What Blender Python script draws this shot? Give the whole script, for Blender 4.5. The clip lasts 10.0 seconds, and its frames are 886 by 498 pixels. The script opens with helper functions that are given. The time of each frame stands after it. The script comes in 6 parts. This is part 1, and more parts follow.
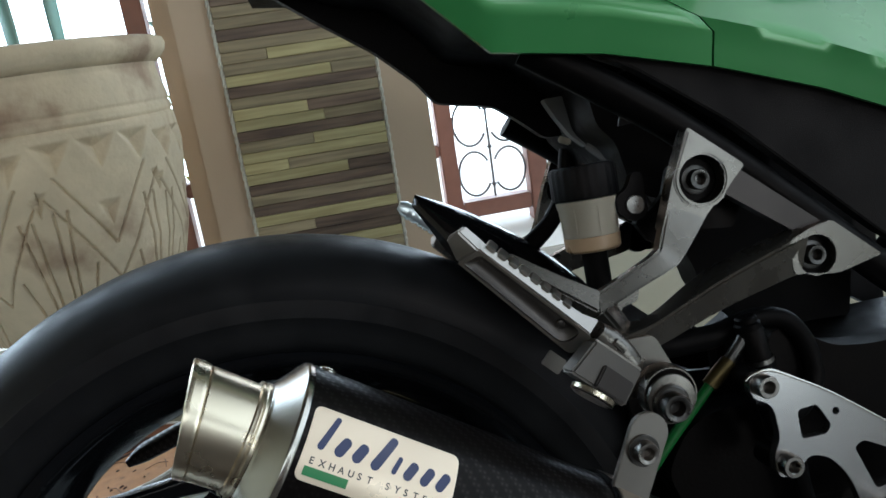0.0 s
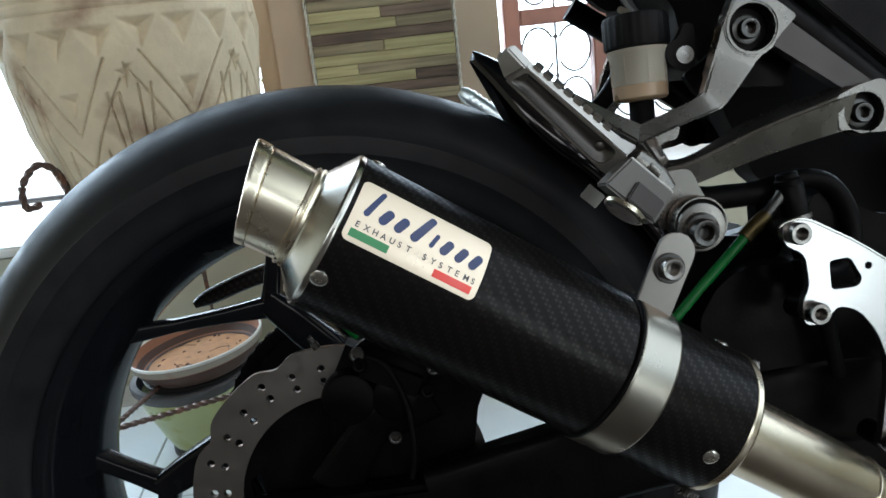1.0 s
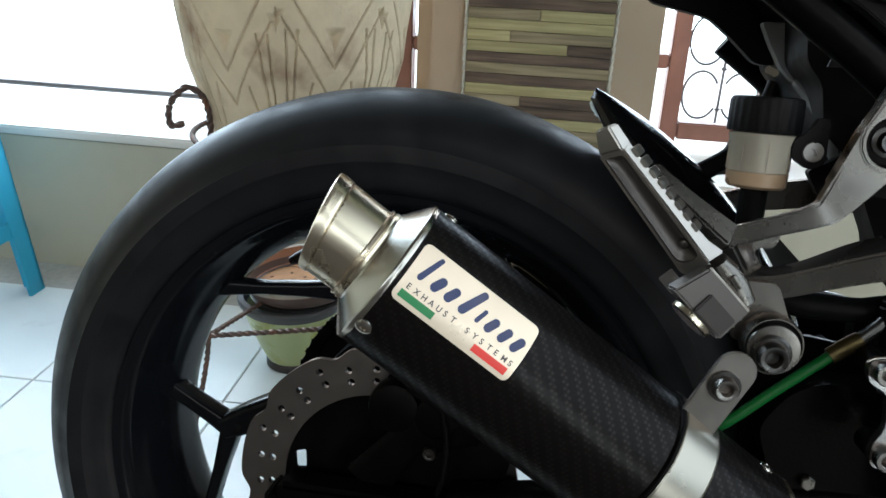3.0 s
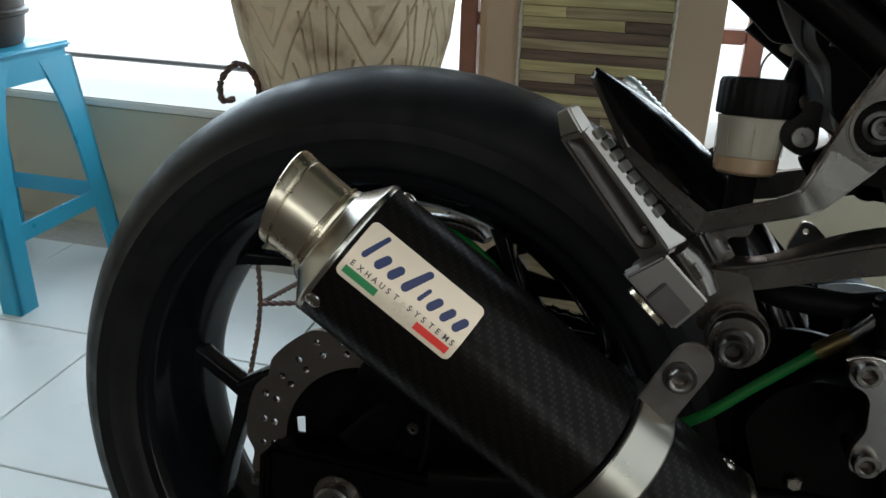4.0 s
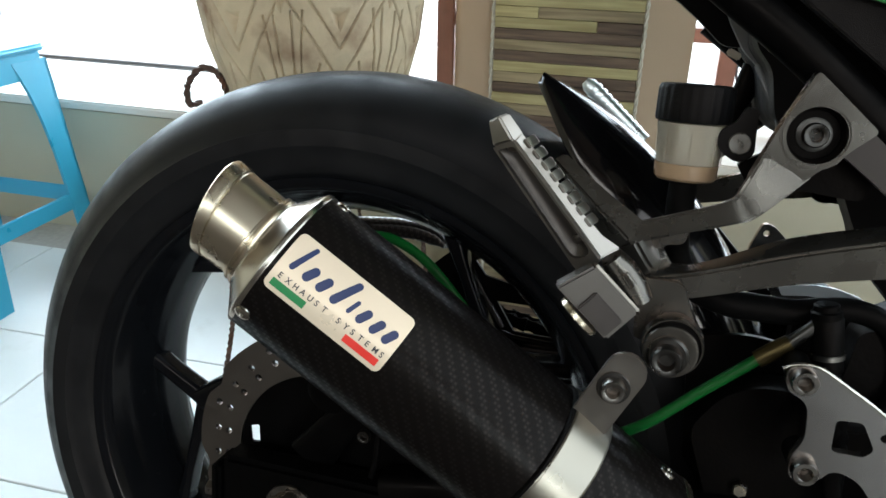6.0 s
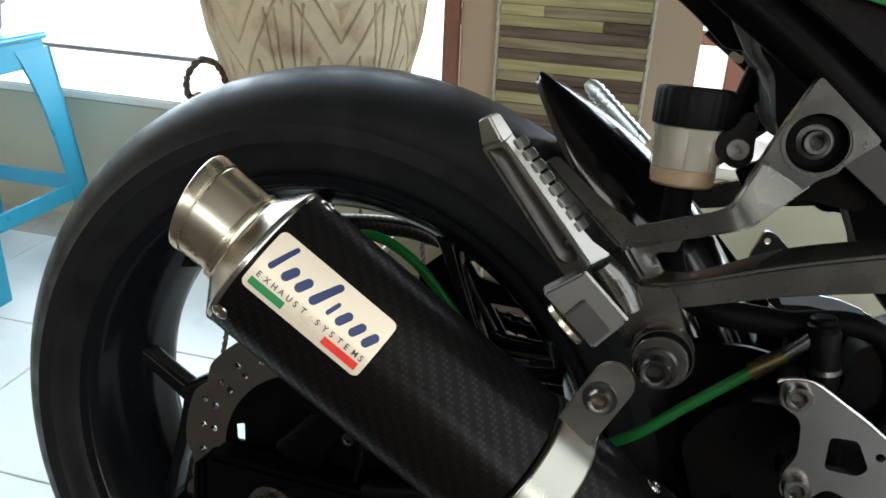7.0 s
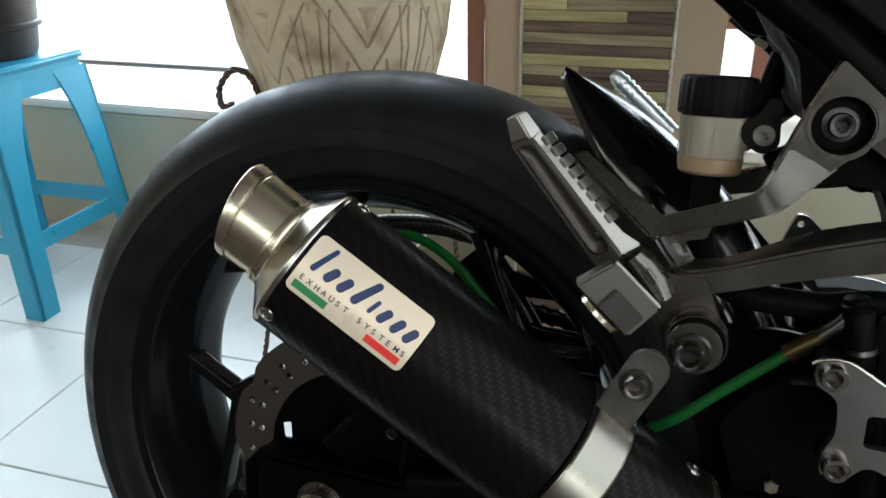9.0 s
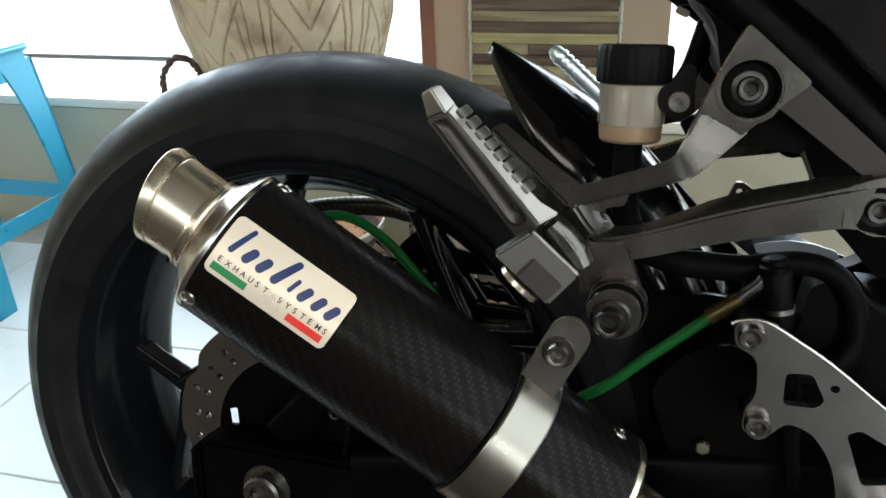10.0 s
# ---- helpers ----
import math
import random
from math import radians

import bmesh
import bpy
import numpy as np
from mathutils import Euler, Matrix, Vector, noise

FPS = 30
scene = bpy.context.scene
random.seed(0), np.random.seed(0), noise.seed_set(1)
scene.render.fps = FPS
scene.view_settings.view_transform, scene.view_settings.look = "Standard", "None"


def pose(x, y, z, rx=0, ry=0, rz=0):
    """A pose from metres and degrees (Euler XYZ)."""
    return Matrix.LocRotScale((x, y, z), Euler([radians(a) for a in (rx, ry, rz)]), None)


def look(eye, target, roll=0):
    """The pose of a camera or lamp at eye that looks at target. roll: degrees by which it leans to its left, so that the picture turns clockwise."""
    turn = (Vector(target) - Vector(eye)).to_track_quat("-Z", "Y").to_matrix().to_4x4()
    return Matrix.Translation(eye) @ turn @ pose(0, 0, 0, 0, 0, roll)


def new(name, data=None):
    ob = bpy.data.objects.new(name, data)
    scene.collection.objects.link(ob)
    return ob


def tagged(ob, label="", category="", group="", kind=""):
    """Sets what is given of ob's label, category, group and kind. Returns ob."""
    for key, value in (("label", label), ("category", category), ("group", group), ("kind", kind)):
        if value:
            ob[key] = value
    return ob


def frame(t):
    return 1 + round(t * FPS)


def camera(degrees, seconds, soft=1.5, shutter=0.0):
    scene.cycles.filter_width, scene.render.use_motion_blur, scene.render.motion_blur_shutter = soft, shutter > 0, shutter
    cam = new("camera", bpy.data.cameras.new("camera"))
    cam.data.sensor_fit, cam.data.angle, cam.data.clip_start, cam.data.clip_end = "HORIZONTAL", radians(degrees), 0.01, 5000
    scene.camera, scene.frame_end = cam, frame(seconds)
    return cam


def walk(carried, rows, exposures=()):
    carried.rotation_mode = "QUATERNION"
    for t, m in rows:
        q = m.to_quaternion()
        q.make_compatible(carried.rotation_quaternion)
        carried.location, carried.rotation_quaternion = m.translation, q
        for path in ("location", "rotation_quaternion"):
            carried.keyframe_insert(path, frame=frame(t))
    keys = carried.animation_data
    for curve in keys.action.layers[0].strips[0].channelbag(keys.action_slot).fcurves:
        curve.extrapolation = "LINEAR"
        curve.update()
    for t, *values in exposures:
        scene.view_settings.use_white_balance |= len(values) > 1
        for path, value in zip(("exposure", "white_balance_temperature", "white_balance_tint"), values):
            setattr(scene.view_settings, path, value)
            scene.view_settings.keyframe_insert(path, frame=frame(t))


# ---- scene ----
cam = camera(60.87, 10.0, soft=1.6)
PATH = [
    (0, (0.0805, -0.4603, 0.7333), (0.3425, 1.4539, 0.2166), -8.61),
    (0.5, (0.0837, -0.4892, 0.6877), (0.2488, 1.4333, 0.1614), -8.77),
    (1, (0.0759, -0.5115, 0.6601), (0.1549, 1.3972, 0.0681), -6.34),
    (1.5, (0.0760, -0.5115, 0.6550), (0.2154, 1.3777, 0.0138), -4.59),
    (2, (0.0784, -0.5155, 0.6527), (0.1801, 1.3803, 0.0239), -4.25),
    (2.5, (0.0859, -0.4793, 0.6728), (0.0778, 1.4128, 0.0247), -1.74),
    (2.7, (0.0966, -0.4890, 0.7158), (-0.0247, 1.3715, -0.0078), 0.46),
    (3.8, (0.1756, -0.4776, 0.7339), (-0.3114, 1.2939, -0.0565), 2.27),
    (4, (0.1903, -0.4741, 0.7321), (-0.3167, 1.2770, -0.0904), 1.50),
    (4.5, (0.2092, -0.4647, 0.7326), (-0.3001, 1.2664, -0.1299), 0.85),
    (5, (0.2139, -0.4647, 0.7362), (-0.2785, 1.2759, -0.1170), 0.62),
    (5.5, (0.2151, -0.4660, 0.7376), (-0.2818, 1.2823, -0.0970), 0.62),
    (6.8, (0.2283, -0.4450, 0.7373), (-0.2646, 1.3065, -0.0929), 2.63),
    (7, (0.2278, -0.4450, 0.7353), (-0.2799, 1.3006, -0.0985), 2.37),
    (7.5, (0.2299, -0.4465, 0.7362), (-0.2738, 1.2980, -0.1024), 2.29),
    (8, (0.2225, -0.4446, 0.7343), (-0.3652, 1.2649, -0.1214), 0.02),
    (8.5, (0.2219, -0.4539, 0.7382), (-0.3659, 1.2577, -0.1132), -0.36),
    (9, (0.2302, -0.4565, 0.7410), (-0.3578, 1.2592, -0.1021), -1.07),
    (9.5, (0.2344, -0.4567, 0.7400), (-0.3355, 1.2587, -0.1157), -0.97),
    (10, (0.2589, -0.4514, 0.7361), (-0.2623, 1.2670, -0.1445), -2.41),
]
walk(cam, [(t, look(eye, target, roll)) for t, eye, target, roll in PATH],
     exposures=[(t, stops + 0.06, 5380 if t < 3 else 5720, 2) for t, stops in ((0.0, 0.24), (0.7, 0.48), (1.5, 1.06), (2.0, 1.28), (2.6, 1.10), (4.0, -0.06), (4.5, 0.36), (5.0, 0.60), (7.0, 0.84), (7.6, 0.86), (8.5, 0.61), (9.0, 0.50), (10.0, 0.84))])

# ---- light ----
world = bpy.data.worlds.new("world")
scene.world = world
world.use_nodes = True
wn = world.node_tree.nodes
sky = wn.new("ShaderNodeTexSky")
sky.sky_type = "NISHITA"
sky.sun_disc = False
sky.sun_elevation = radians(58)
sky.sun_rotation = radians(-90)
wn["Background"].inputs["Strength"].default_value = 0.12
world.node_tree.links.new(sky.outputs["Color"], wn["Background"].inputs["Color"])


def lamp(name, kind, energy, m, colour=(1, 1, 1), wide=0.0, high=0.0):
    data = bpy.data.lights.new(name, kind)
    data.energy, data.color = energy, colour
    if kind == "AREA":
        data.shape, data.size, data.size_y = "RECTANGLE", wide, high
    else:
        data.angle = radians(0.5)
    ob = new(name, data)
    ob.matrix_world = m
    return ob


lamp("sun", "SUN", 4.0, look((-6.0, 0.6, 9.6), (0, 0.6, 0)), (1.0, 0.95, 0.88))
# daylight in two windows, then three added fills in invented openings out of view
lamp("daylight_left_window", "AREA", 26.0, look((-1.55, 1.30, 1.25), (-1.45, -1.0, 0.45)), (0.86, 0.95, 1.0), wide=2.4, high=1.5)
lamp("daylight_right_window", "AREA", 14.0, look((1.3, 1.30, 1.25), (1.2, -1.0, 0.45)), (0.93, 0.98, 1.0), wide=1.8, high=1.5)
lamp("fill_behind_right", "AREA", 22.0, look((2.1, -3.56, 1.0), (1.2, 0.0, 0.7)), (1.0, 0.94, 0.85), wide=0.8, high=1.9)
lamp("fill_right_side", "AREA", 52.0, look((2.68, -1.38, 2.20), (0.0, -0.9, 0.9)), (1.0, 0.94, 0.84), wide=3.7, high=2.3)
lamp("fill_behind_high", "AREA", 32.0, look((-0.35, -3.56, 2.22), (0.0, 0.0, 0.55)), (1.0, 0.91, 0.78), wide=3.6, high=0.7)


# ---- materials ----
def material(name, colour, rough=0.5, metal=0.0, vary=0.15, scale=30.0, bump=0.0, bump_scale=200.0, coat=0.0,
             stain=None, transmission=0.0, spread=0.0, aniso=0.0, rough_vary=0.12, spec=0.5):
    """A principled surface with uneven colour at two scales, uneven gloss and fine relief."""
    m = bpy.data.materials.new(name)
    m.use_nodes = True
    t = m.node_tree
    n, link = t.nodes, t.links.new
    bsdf = n["Principled BSDF"]
    place = n.new("ShaderNodeTexCoord")
    fine = n.new("ShaderNodeTexNoise")
    fine.inputs["Scale"].default_value, fine.inputs["Detail"].default_value = scale, 6.0
    broad = n.new("ShaderNodeTexNoise")
    broad.inputs["Scale"].default_value, broad.inputs["Detail"].default_value = scale * 0.13, 3.0
    link(place.outputs["Object"], fine.inputs["Vector"])
    link(place.outputs["Object"], broad.inputs["Vector"])
    both = n.new("ShaderNodeMath")
    both.operation = "MULTIPLY_ADD"
    link(fine.outputs["Fac"], both.inputs[0])
    both.inputs[1].default_value = 0.5
    half = n.new("ShaderNodeMath")
    half.operation = "MULTIPLY"
    link(broad.outputs["Fac"], half.inputs[0])
    half.inputs[1].default_value = 0.5
    link(half.outputs[0], both.inputs[2])
    ramp = n.new("ShaderNodeMapRange")
    ramp.inputs["From Min"].default_value, ramp.inputs["From Max"].default_value = 0.3, 0.7
    ramp.inputs["To Min"].default_value, ramp.inputs["To Max"].default_value = 1 - vary, 1 + vary
    link(both.outputs[0], ramp.inputs["Value"])
    tint = n.new("ShaderNodeVectorMath")
    tint.operation = "SCALE"
    tint.inputs[0].default_value = colour
    link(ramp.outputs[0], tint.inputs["Scale"])
    out = tint.outputs[0]
    if stain:
        spots = n.new("ShaderNodeTexNoise")
        spots.inputs["Scale"].default_value, spots.inputs["Detail"].default_value = stain[1], 8.0
        link(place.outputs["Object"], spots.inputs["Vector"])
        cut = n.new("ShaderNodeMapRange")
        cut.inputs["From Min"].default_value, cut.inputs["From Max"].default_value = stain[2], stain[2] + 0.14
        link(spots.outputs["Fac"], cut.inputs["Value"])
        mix = n.new("ShaderNodeMix")
        mix.data_type = "RGBA"
        link(cut.outputs[0], mix.inputs["Factor"])
        link(out, mix.inputs[6])
        mix.inputs[7].default_value = (*stain[0], 1)
        out = mix.outputs[2]
    if spread:
        info = n.new("ShaderNodeObjectInfo")
        wide = n.new("ShaderNodeMapRange")
        wide.inputs["To Min"].default_value, wide.inputs["To Max"].default_value = 1 - spread, 1 + spread
        link(info.outputs["Random"], wide.inputs["Value"])
        again = n.new("ShaderNodeVectorMath")
        again.operation = "SCALE"
        link(out, again.inputs[0])
        link(wide.outputs[0], again.inputs["Scale"])
        out = again.outputs[0]
    link(out, bsdf.inputs["Base Color"])
    gloss = n.new("ShaderNodeMapRange")
    gloss.inputs["From Min"].default_value, gloss.inputs["From Max"].default_value = 0.3, 0.7
    gloss.inputs["To Min"].default_value, gloss.inputs["To Max"].default_value = max(0.02, rough - rough_vary), min(1.0, rough + rough_vary)
    link(fine.outputs["Fac"], gloss.inputs["Value"])
    link(gloss.outputs[0], bsdf.inputs["Roughness"])
    bsdf.inputs["Metallic"].default_value = metal
    bsdf.inputs["Specular IOR Level"].default_value = spec
    bsdf.inputs["Specular Tint"].default_value = (1.0, 0.84, 0.76, 1.0)
    bsdf.inputs["Coat Weight"].default_value = coat
    bsdf.inputs["Coat Roughness"].default_value = 0.06
    bsdf.inputs["Transmission Weight"].default_value = transmission
    bsdf.inputs["Anisotropic"].default_value = aniso
    if bump:
        rough_tex = n.new("ShaderNodeTexNoise")
        rough_tex.inputs["Scale"].default_value, rough_tex.inputs["Detail"].default_value = bump_scale, 5.0
        link(place.outputs["Object"], rough_tex.inputs["Vector"])
        b = n.new("ShaderNodeBump")
        b.inputs["Strength"].default_value, b.inputs["Distance"].default_value = bump, 0.002
        link(rough_tex.outputs["Fac"], b.inputs["Height"])
        link(b.outputs["Normal"], bsdf.inputs["Normal"])
    return m


def twill(name, tow=0.0025, gloss=0.15, base=0.035, coat=0.07, lift=0.9):
    """Carbon twill under clear lacquer: over-and-under bundles that catch the light in diagonal rows."""
    m = bpy.data.materials.new(name)
    m.use_nodes = True
    t = m.node_tree
    n, link = t.nodes, t.links.new
    bsdf = n["Principled BSDF"]

    def calc(op, a, b=None, c=None):
        k = n.new("ShaderNodeMath")
        k.operation = op
        for i, v in enumerate((a, b, c)):
            if v is None:
                continue
            if isinstance(v, (int, float)):
                k.inputs[i].default_value = v
            else:
                link(v, k.inputs[i])
        return k.outputs[0]

    uv = n.new("ShaderNodeTexCoord").outputs["UV"]
    xyz = n.new("ShaderNodeSeparateXYZ")
    link(uv, xyz.inputs[0])
    a = calc("MULTIPLY", xyz.outputs[0], 1.0 / tow)
    b = calc("MULTIPLY", xyz.outputs[1], 1.0 / tow)
    turn = calc("FLOORED_MODULO", calc("ADD", calc("FLOOR", a), calc("FLOOR", b)), 4.0)
    over = calc("LESS_THAN", turn, 1.5)
    ra = calc("SINE", calc("MULTIPLY", calc("FRACT", a), math.pi))
    rb = calc("SINE", calc("MULTIPLY", calc("FRACT", b), math.pi))
    up = calc("MULTIPLY", over, ra)
    down = calc("MULTIPLY", calc("SUBTRACT", 1.0, over), rb)
    height = calc("ADD", up, down)
    shade = calc("MULTIPLY_ADD", over, 0.0009 * lift, 0.0048 * lift)
    grey = n.new("ShaderNodeCombineXYZ")
    link(shade, grey.inputs[0])
    link(calc("MULTIPLY", shade, 0.84), grey.inputs[1])
    link(calc("MULTIPLY", shade, 0.78), grey.inputs[2])
    link(grey.outputs[0], bsdf.inputs["Base Color"])
    link(calc("MULTIPLY_ADD", over, -0.10, 0.40), bsdf.inputs["Roughness"])
    link(calc("MULTIPLY_ADD", calc("POWER", calc("MULTIPLY", up, rb), 2.0), gloss * 0.8, base), bsdf.inputs["Specular IOR Level"])
    bump = n.new("ShaderNodeBump")
    bump.inputs["Strength"].default_value, bump.inputs["Distance"].default_value = 0.10, 0.0004
    link(height, bump.inputs["Height"])
    link(bump.outputs["Normal"], bsdf.inputs["Normal"])
    bsdf.inputs["Specular Tint"].default_value = (1.0, 0.84, 0.76, 1.0)
    bsdf.inputs["Coat Weight"].default_value = coat
    bsdf.inputs["Coat Roughness"].default_value = 0.20
    return m


RUBBER = material("tyre rubber", (0.0085, 0.0089, 0.0097), 0.46, vary=0.30, scale=40, bump=0.10, bump_scale=900, stain=((0.014, 0.014, 0.0145), 9, 0.60), spec=0.15)
SOFT_RUBBER = material("black hose rubber", (0.0024, 0.0024, 0.0025), 0.5, vary=0.3, scale=60, bump=0.1, bump_scale=600, spec=0.05)
GLOSS_BLACK = material("gloss black paint", (0.003, 0.003, 0.0035), 0.15, vary=0.2, scale=25, coat=0.28, rough_vary=0.04, spec=0.24)
RIM_BLACK = material("black wheel enamel", (0.0042, 0.0046, 0.0056), 0.18, vary=0.25, scale=30, coat=0.10, stain=((0.006, 0.0055, 0.0055), 25, 0.66), spec=0.08)
SATIN_BLACK = material("satin black metal", (0.0014, 0.0014, 0.0015), 0.42, vary=0.3, scale=50, bump=0.08, bump_scale=400, stain=((0.0022, 0.002, 0.0018), 22, 0.64), spec=0.05)
GRAIN_BLACK = material("grained black plastic", (0.0026, 0.0028, 0.0032), 0.5, vary=0.2, scale=40, bump=0.25, bump_scale=1400, stain=((0.005, 0.005, 0.0048), 16, 0.62), spec=0.10)
CAST = material("grey painted cast aluminium", (0.098, 0.092, 0.082), 0.28, metal=0.90, vary=0.10, scale=45, bump=0.05, bump_scale=1100, stain=((0.085, 0.077, 0.068), 28, 0.74), rough_vary=0.06)
GREY_SATIN = material("dark grey satin paint", (0.017, 0.0165, 0.0165), 0.42, metal=0.3, vary=0.12, scale=40, rough_vary=0.05)
CLEVIS = material("grey cast clevis", (0.070, 0.066, 0.060), 0.42, metal=0.35, vary=0.10, scale=60, bump=0.06, bump_scale=900, rough_vary=0.05)
# the peg's metal again, with the shade of its hollow in the colour
SHADED_PEG_METAL = material("peg aluminium darkened for the hollow", (0.056, 0.051, 0.047), 0.36, metal=0.8, vary=0.12, scale=45, bump=0.05, bump_scale=1000, rough_vary=0.06)
PEG_METAL = material("worn polished cast aluminium", (0.255, 0.238, 0.216), 0.34, metal=0.97, vary=0.10, scale=60, bump=0.16, bump_scale=70, stain=((0.27, 0.25, 0.225), 40, 0.70), rough_vary=0.05)
# far peg only: paler than the near peg's metal to hold the window's light
LIT_FAR_PEG = material("aluminium paled as by window light", (0.62, 0.66, 0.68), 0.30, metal=0.85, vary=0.06, scale=60, rough_vary=0.05)
MACHINED = material("clear anodised machined aluminium", (0.28, 0.28, 0.277), 0.23, metal=0.97, vary=0.02, scale=50, rough_vary=0.02)
STEEL = material("brushed stainless steel", (0.54, 0.49, 0.38), 0.28, metal=1.0, vary=0.02, scale=70, rough_vary=0.015)
STRAP_STEEL = material("satin steel band", (0.23, 0.215, 0.18), 0.30, metal=1.0, vary=0.05, scale=70, rough_vary=0.03)
CAP_STEEL = material("bright turned steel", (0.38, 0.365, 0.33), 0.24, metal=1.0, vary=0.03, scale=60, rough_vary=0.03)
BOLT = material("zinc bolt steel", (0.16, 0.152, 0.14), 0.32, metal=1.0, vary=0.2, scale=120, stain=((0.10, 0.08, 0.06), 90, 0.62))
GUARD = material("pale bead-blasted aluminium", (0.74, 0.78, 0.82), 0.50, metal=0.25, vary=0.03, scale=60, rough_vary=0.05)
TAB_STEEL = material("satin steel tab", (0.19, 0.178, 0.16), 0.34, metal=0.92, vary=0.08, scale=60, rough_vary=0.06)
DARK_STEEL = material("dark oiled steel", (0.055, 0.053, 0.050), 0.36, metal=0.95, vary=0.2, scale=120, stain=((0.04, 0.032, 0.026), 90, 0.62))
DISC_STEEL = material("brake disc steel", (0.165, 0.152, 0.138), 0.36, metal=1.0, vary=0.06, scale=80, rough_vary=0.04, bump=0.03, bump_scale=500)
PIPE = material("heat-tinted steel pipe", (0.47, 0.42, 0.32), 0.25, metal=1.0, vary=0.05, scale=30, rough_vary=0.04, stain=((0.36, 0.30, 0.20), 9, 0.66))
GOLD = material("gold anodised fitting", (0.06, 0.045, 0.018), 0.4, metal=0.9, vary=0.2, scale=80, stain=((0.12, 0.09, 0.04), 60, 0.58))
TAIL_GREY = material("grey tail plastic", (0.16, 0.16, 0.165), 0.5, vary=0.15, scale=40)
LOOM = material("grey loom sleeve", (0.05, 0.05, 0.052), 0.6, vary=0.2, scale=60)
CARBON = twill("carbon twill", gloss=0.11)
FINE_CARBON = twill("fine carbon film", 0.0016, 0.5, 0.1, 0.3, 2.5)
BADGE = material("cream badge foil", (0.74, 0.62, 0.47), 0.38, metal=0.2, vary=0.04, scale=30, stain=((0.62, 0.53, 0.38), 60, 0.74))
BLUE_INK = material("dark blue ink", (0.007, 0.026, 0.10), 0.4, vary=0.1, scale=80)
GREY_INK = material("grey ink", (0.030, 0.033, 0.042), 0.4, vary=0.1, scale=80)
GREEN_INK = material("green ink", (0.03, 0.21, 0.07), 0.4, vary=0.1, scale=80)
RED_INK = material("red ink", (0.70, 0.04, 0.03), 0.4, vary=0.1, scale=80)
LIME = material("candy lime green paint", (0.046, 0.205, 0.056), 0.32, metal=0.25, vary=0.06, scale=20, coat=0.35, rough_vary=0.05)
HOSE = material("green translucent hose sleeve", (0.004, 0.072, 0.010), 0.48, vary=0.15, scale=60, coat=0.03, stain=((0.004, 0.05, 0.008), 70, 0.6), spec=0.2)
CUP = material("milky reservoir plastic", (0.45, 0.40, 0.31), 0.55, vary=0.05, scale=30, spec=0.25, transmission=0.6)
FLUID = material("amber brake fluid behind plastic", (0.38, 0.26, 0.155), 0.3, vary=0.12, scale=25, transmission=0.3)
TILE = material("glazed white floor tile", (0.72, 0.75, 0.74), 0.34, vary=0.04, scale=12, coat=0.0, spread=0.03, stain=((0.60, 0.61, 0.59), 7, 0.62), rough_vary=0.07)
GROUT = material("grey grout", (0.42, 0.41, 0.38), 0.85, vary=0.2, scale=80)
BEIGE = material("beige wall paint", (0.42, 0.39, 0.295), 0.75, vary=0.07, scale=6, bump=0.12, bump_scale=160, stain=((0.37, 0.34, 0.25), 3, 0.58))
BROWN_PAINT = material("light brown wall paint", (0.43, 0.32, 0.22), 0.6, vary=0.07, scale=7, bump=0.10, bump_scale=180)
UMBER = material("dark brown for unseen walls", (0.075, 0.05, 0.035), 0.6, vary=0.1, scale=7, bump=0.1, bump_scale=160)
CEILING_BOARD = material("dark stained ceiling board", (0.085, 0.065, 0.05), 0.6, vary=0.15, scale=6)
CEILING = material("white ceiling paint", (0.66, 0.63, 0.57), 0.8, vary=0.04, scale=5)
RED_WOOD = material("red-brown painted timber", (0.24, 0.112, 0.082), 0.5, vary=0.2, scale=30, bump=0.1, bump_scale=120)
IRON = material("rusty wrought iron", (0.10, 0.066, 0.052), 0.6, metal=0.4, vary=0.35, scale=70, bump=0.3, bump_scale=260, stain=((0.16, 0.07, 0.04), 30, 0.56))
# dark iron against bright panes: the glare over it is put into a paler grey
GLARE_IRON = material("window iron paled by glare", (0.16, 0.15, 0.15), 0.5, metal=0.5, vary=0.2, scale=60)
ROPE = material("twisted jute cord", (0.50, 0.46, 0.38), 0.85, vary=0.25, scale=220, bump=0.3, bump_scale=700)
STONEWARE = material("cream carved clay", (0.55, 0.45, 0.30), 0.72, vary=0.24, scale=26, bump=0.5, bump_scale=130, stain=((0.30, 0.21, 0.135), 13, 0.52))
CLAY = material("terracotta", (0.25, 0.112, 0.06), 0.75, vary=0.15, scale=35, bump=0.2, bump_scale=200, stain=((0.33, 0.18, 0.11), 18, 0.60))
# bowl outside: shade put into the colour; also soil edge, crumbs and twigs
SHADE_AND_SOIL_BROWN = material("dark brown of shaded clay and soil bits", (0.050, 0.026, 0.018), 0.6, vary=0.2, scale=25, stain=((0.085, 0.048, 0.034), 12, 0.6))
LIMED = material("limed clay", (0.27, 0.235, 0.19), 0.8, vary=0.2, scale=40, stain=((0.22, 0.15, 0.10), 20, 0.58))
SOIL = material("dry red soil", (0.36, 0.185, 0.085), 0.95, vary=0.3, scale=60, bump=0.6, bump_scale=120, stain=((0.12, 0.07, 0.05), 34, 0.64))
LIME_POT = material("lime green glazed pot", (0.33, 0.36, 0.17), 0.35, vary=0.2, scale=14, stain=((0.25, 0.26, 0.05), 16, 0.52))
DARK_POT = material("black plastic pot", (0.022, 0.021, 0.021), 0.45, vary=0.25, scale=20, stain=((0.05, 0.045, 0.04), 12, 0.6))
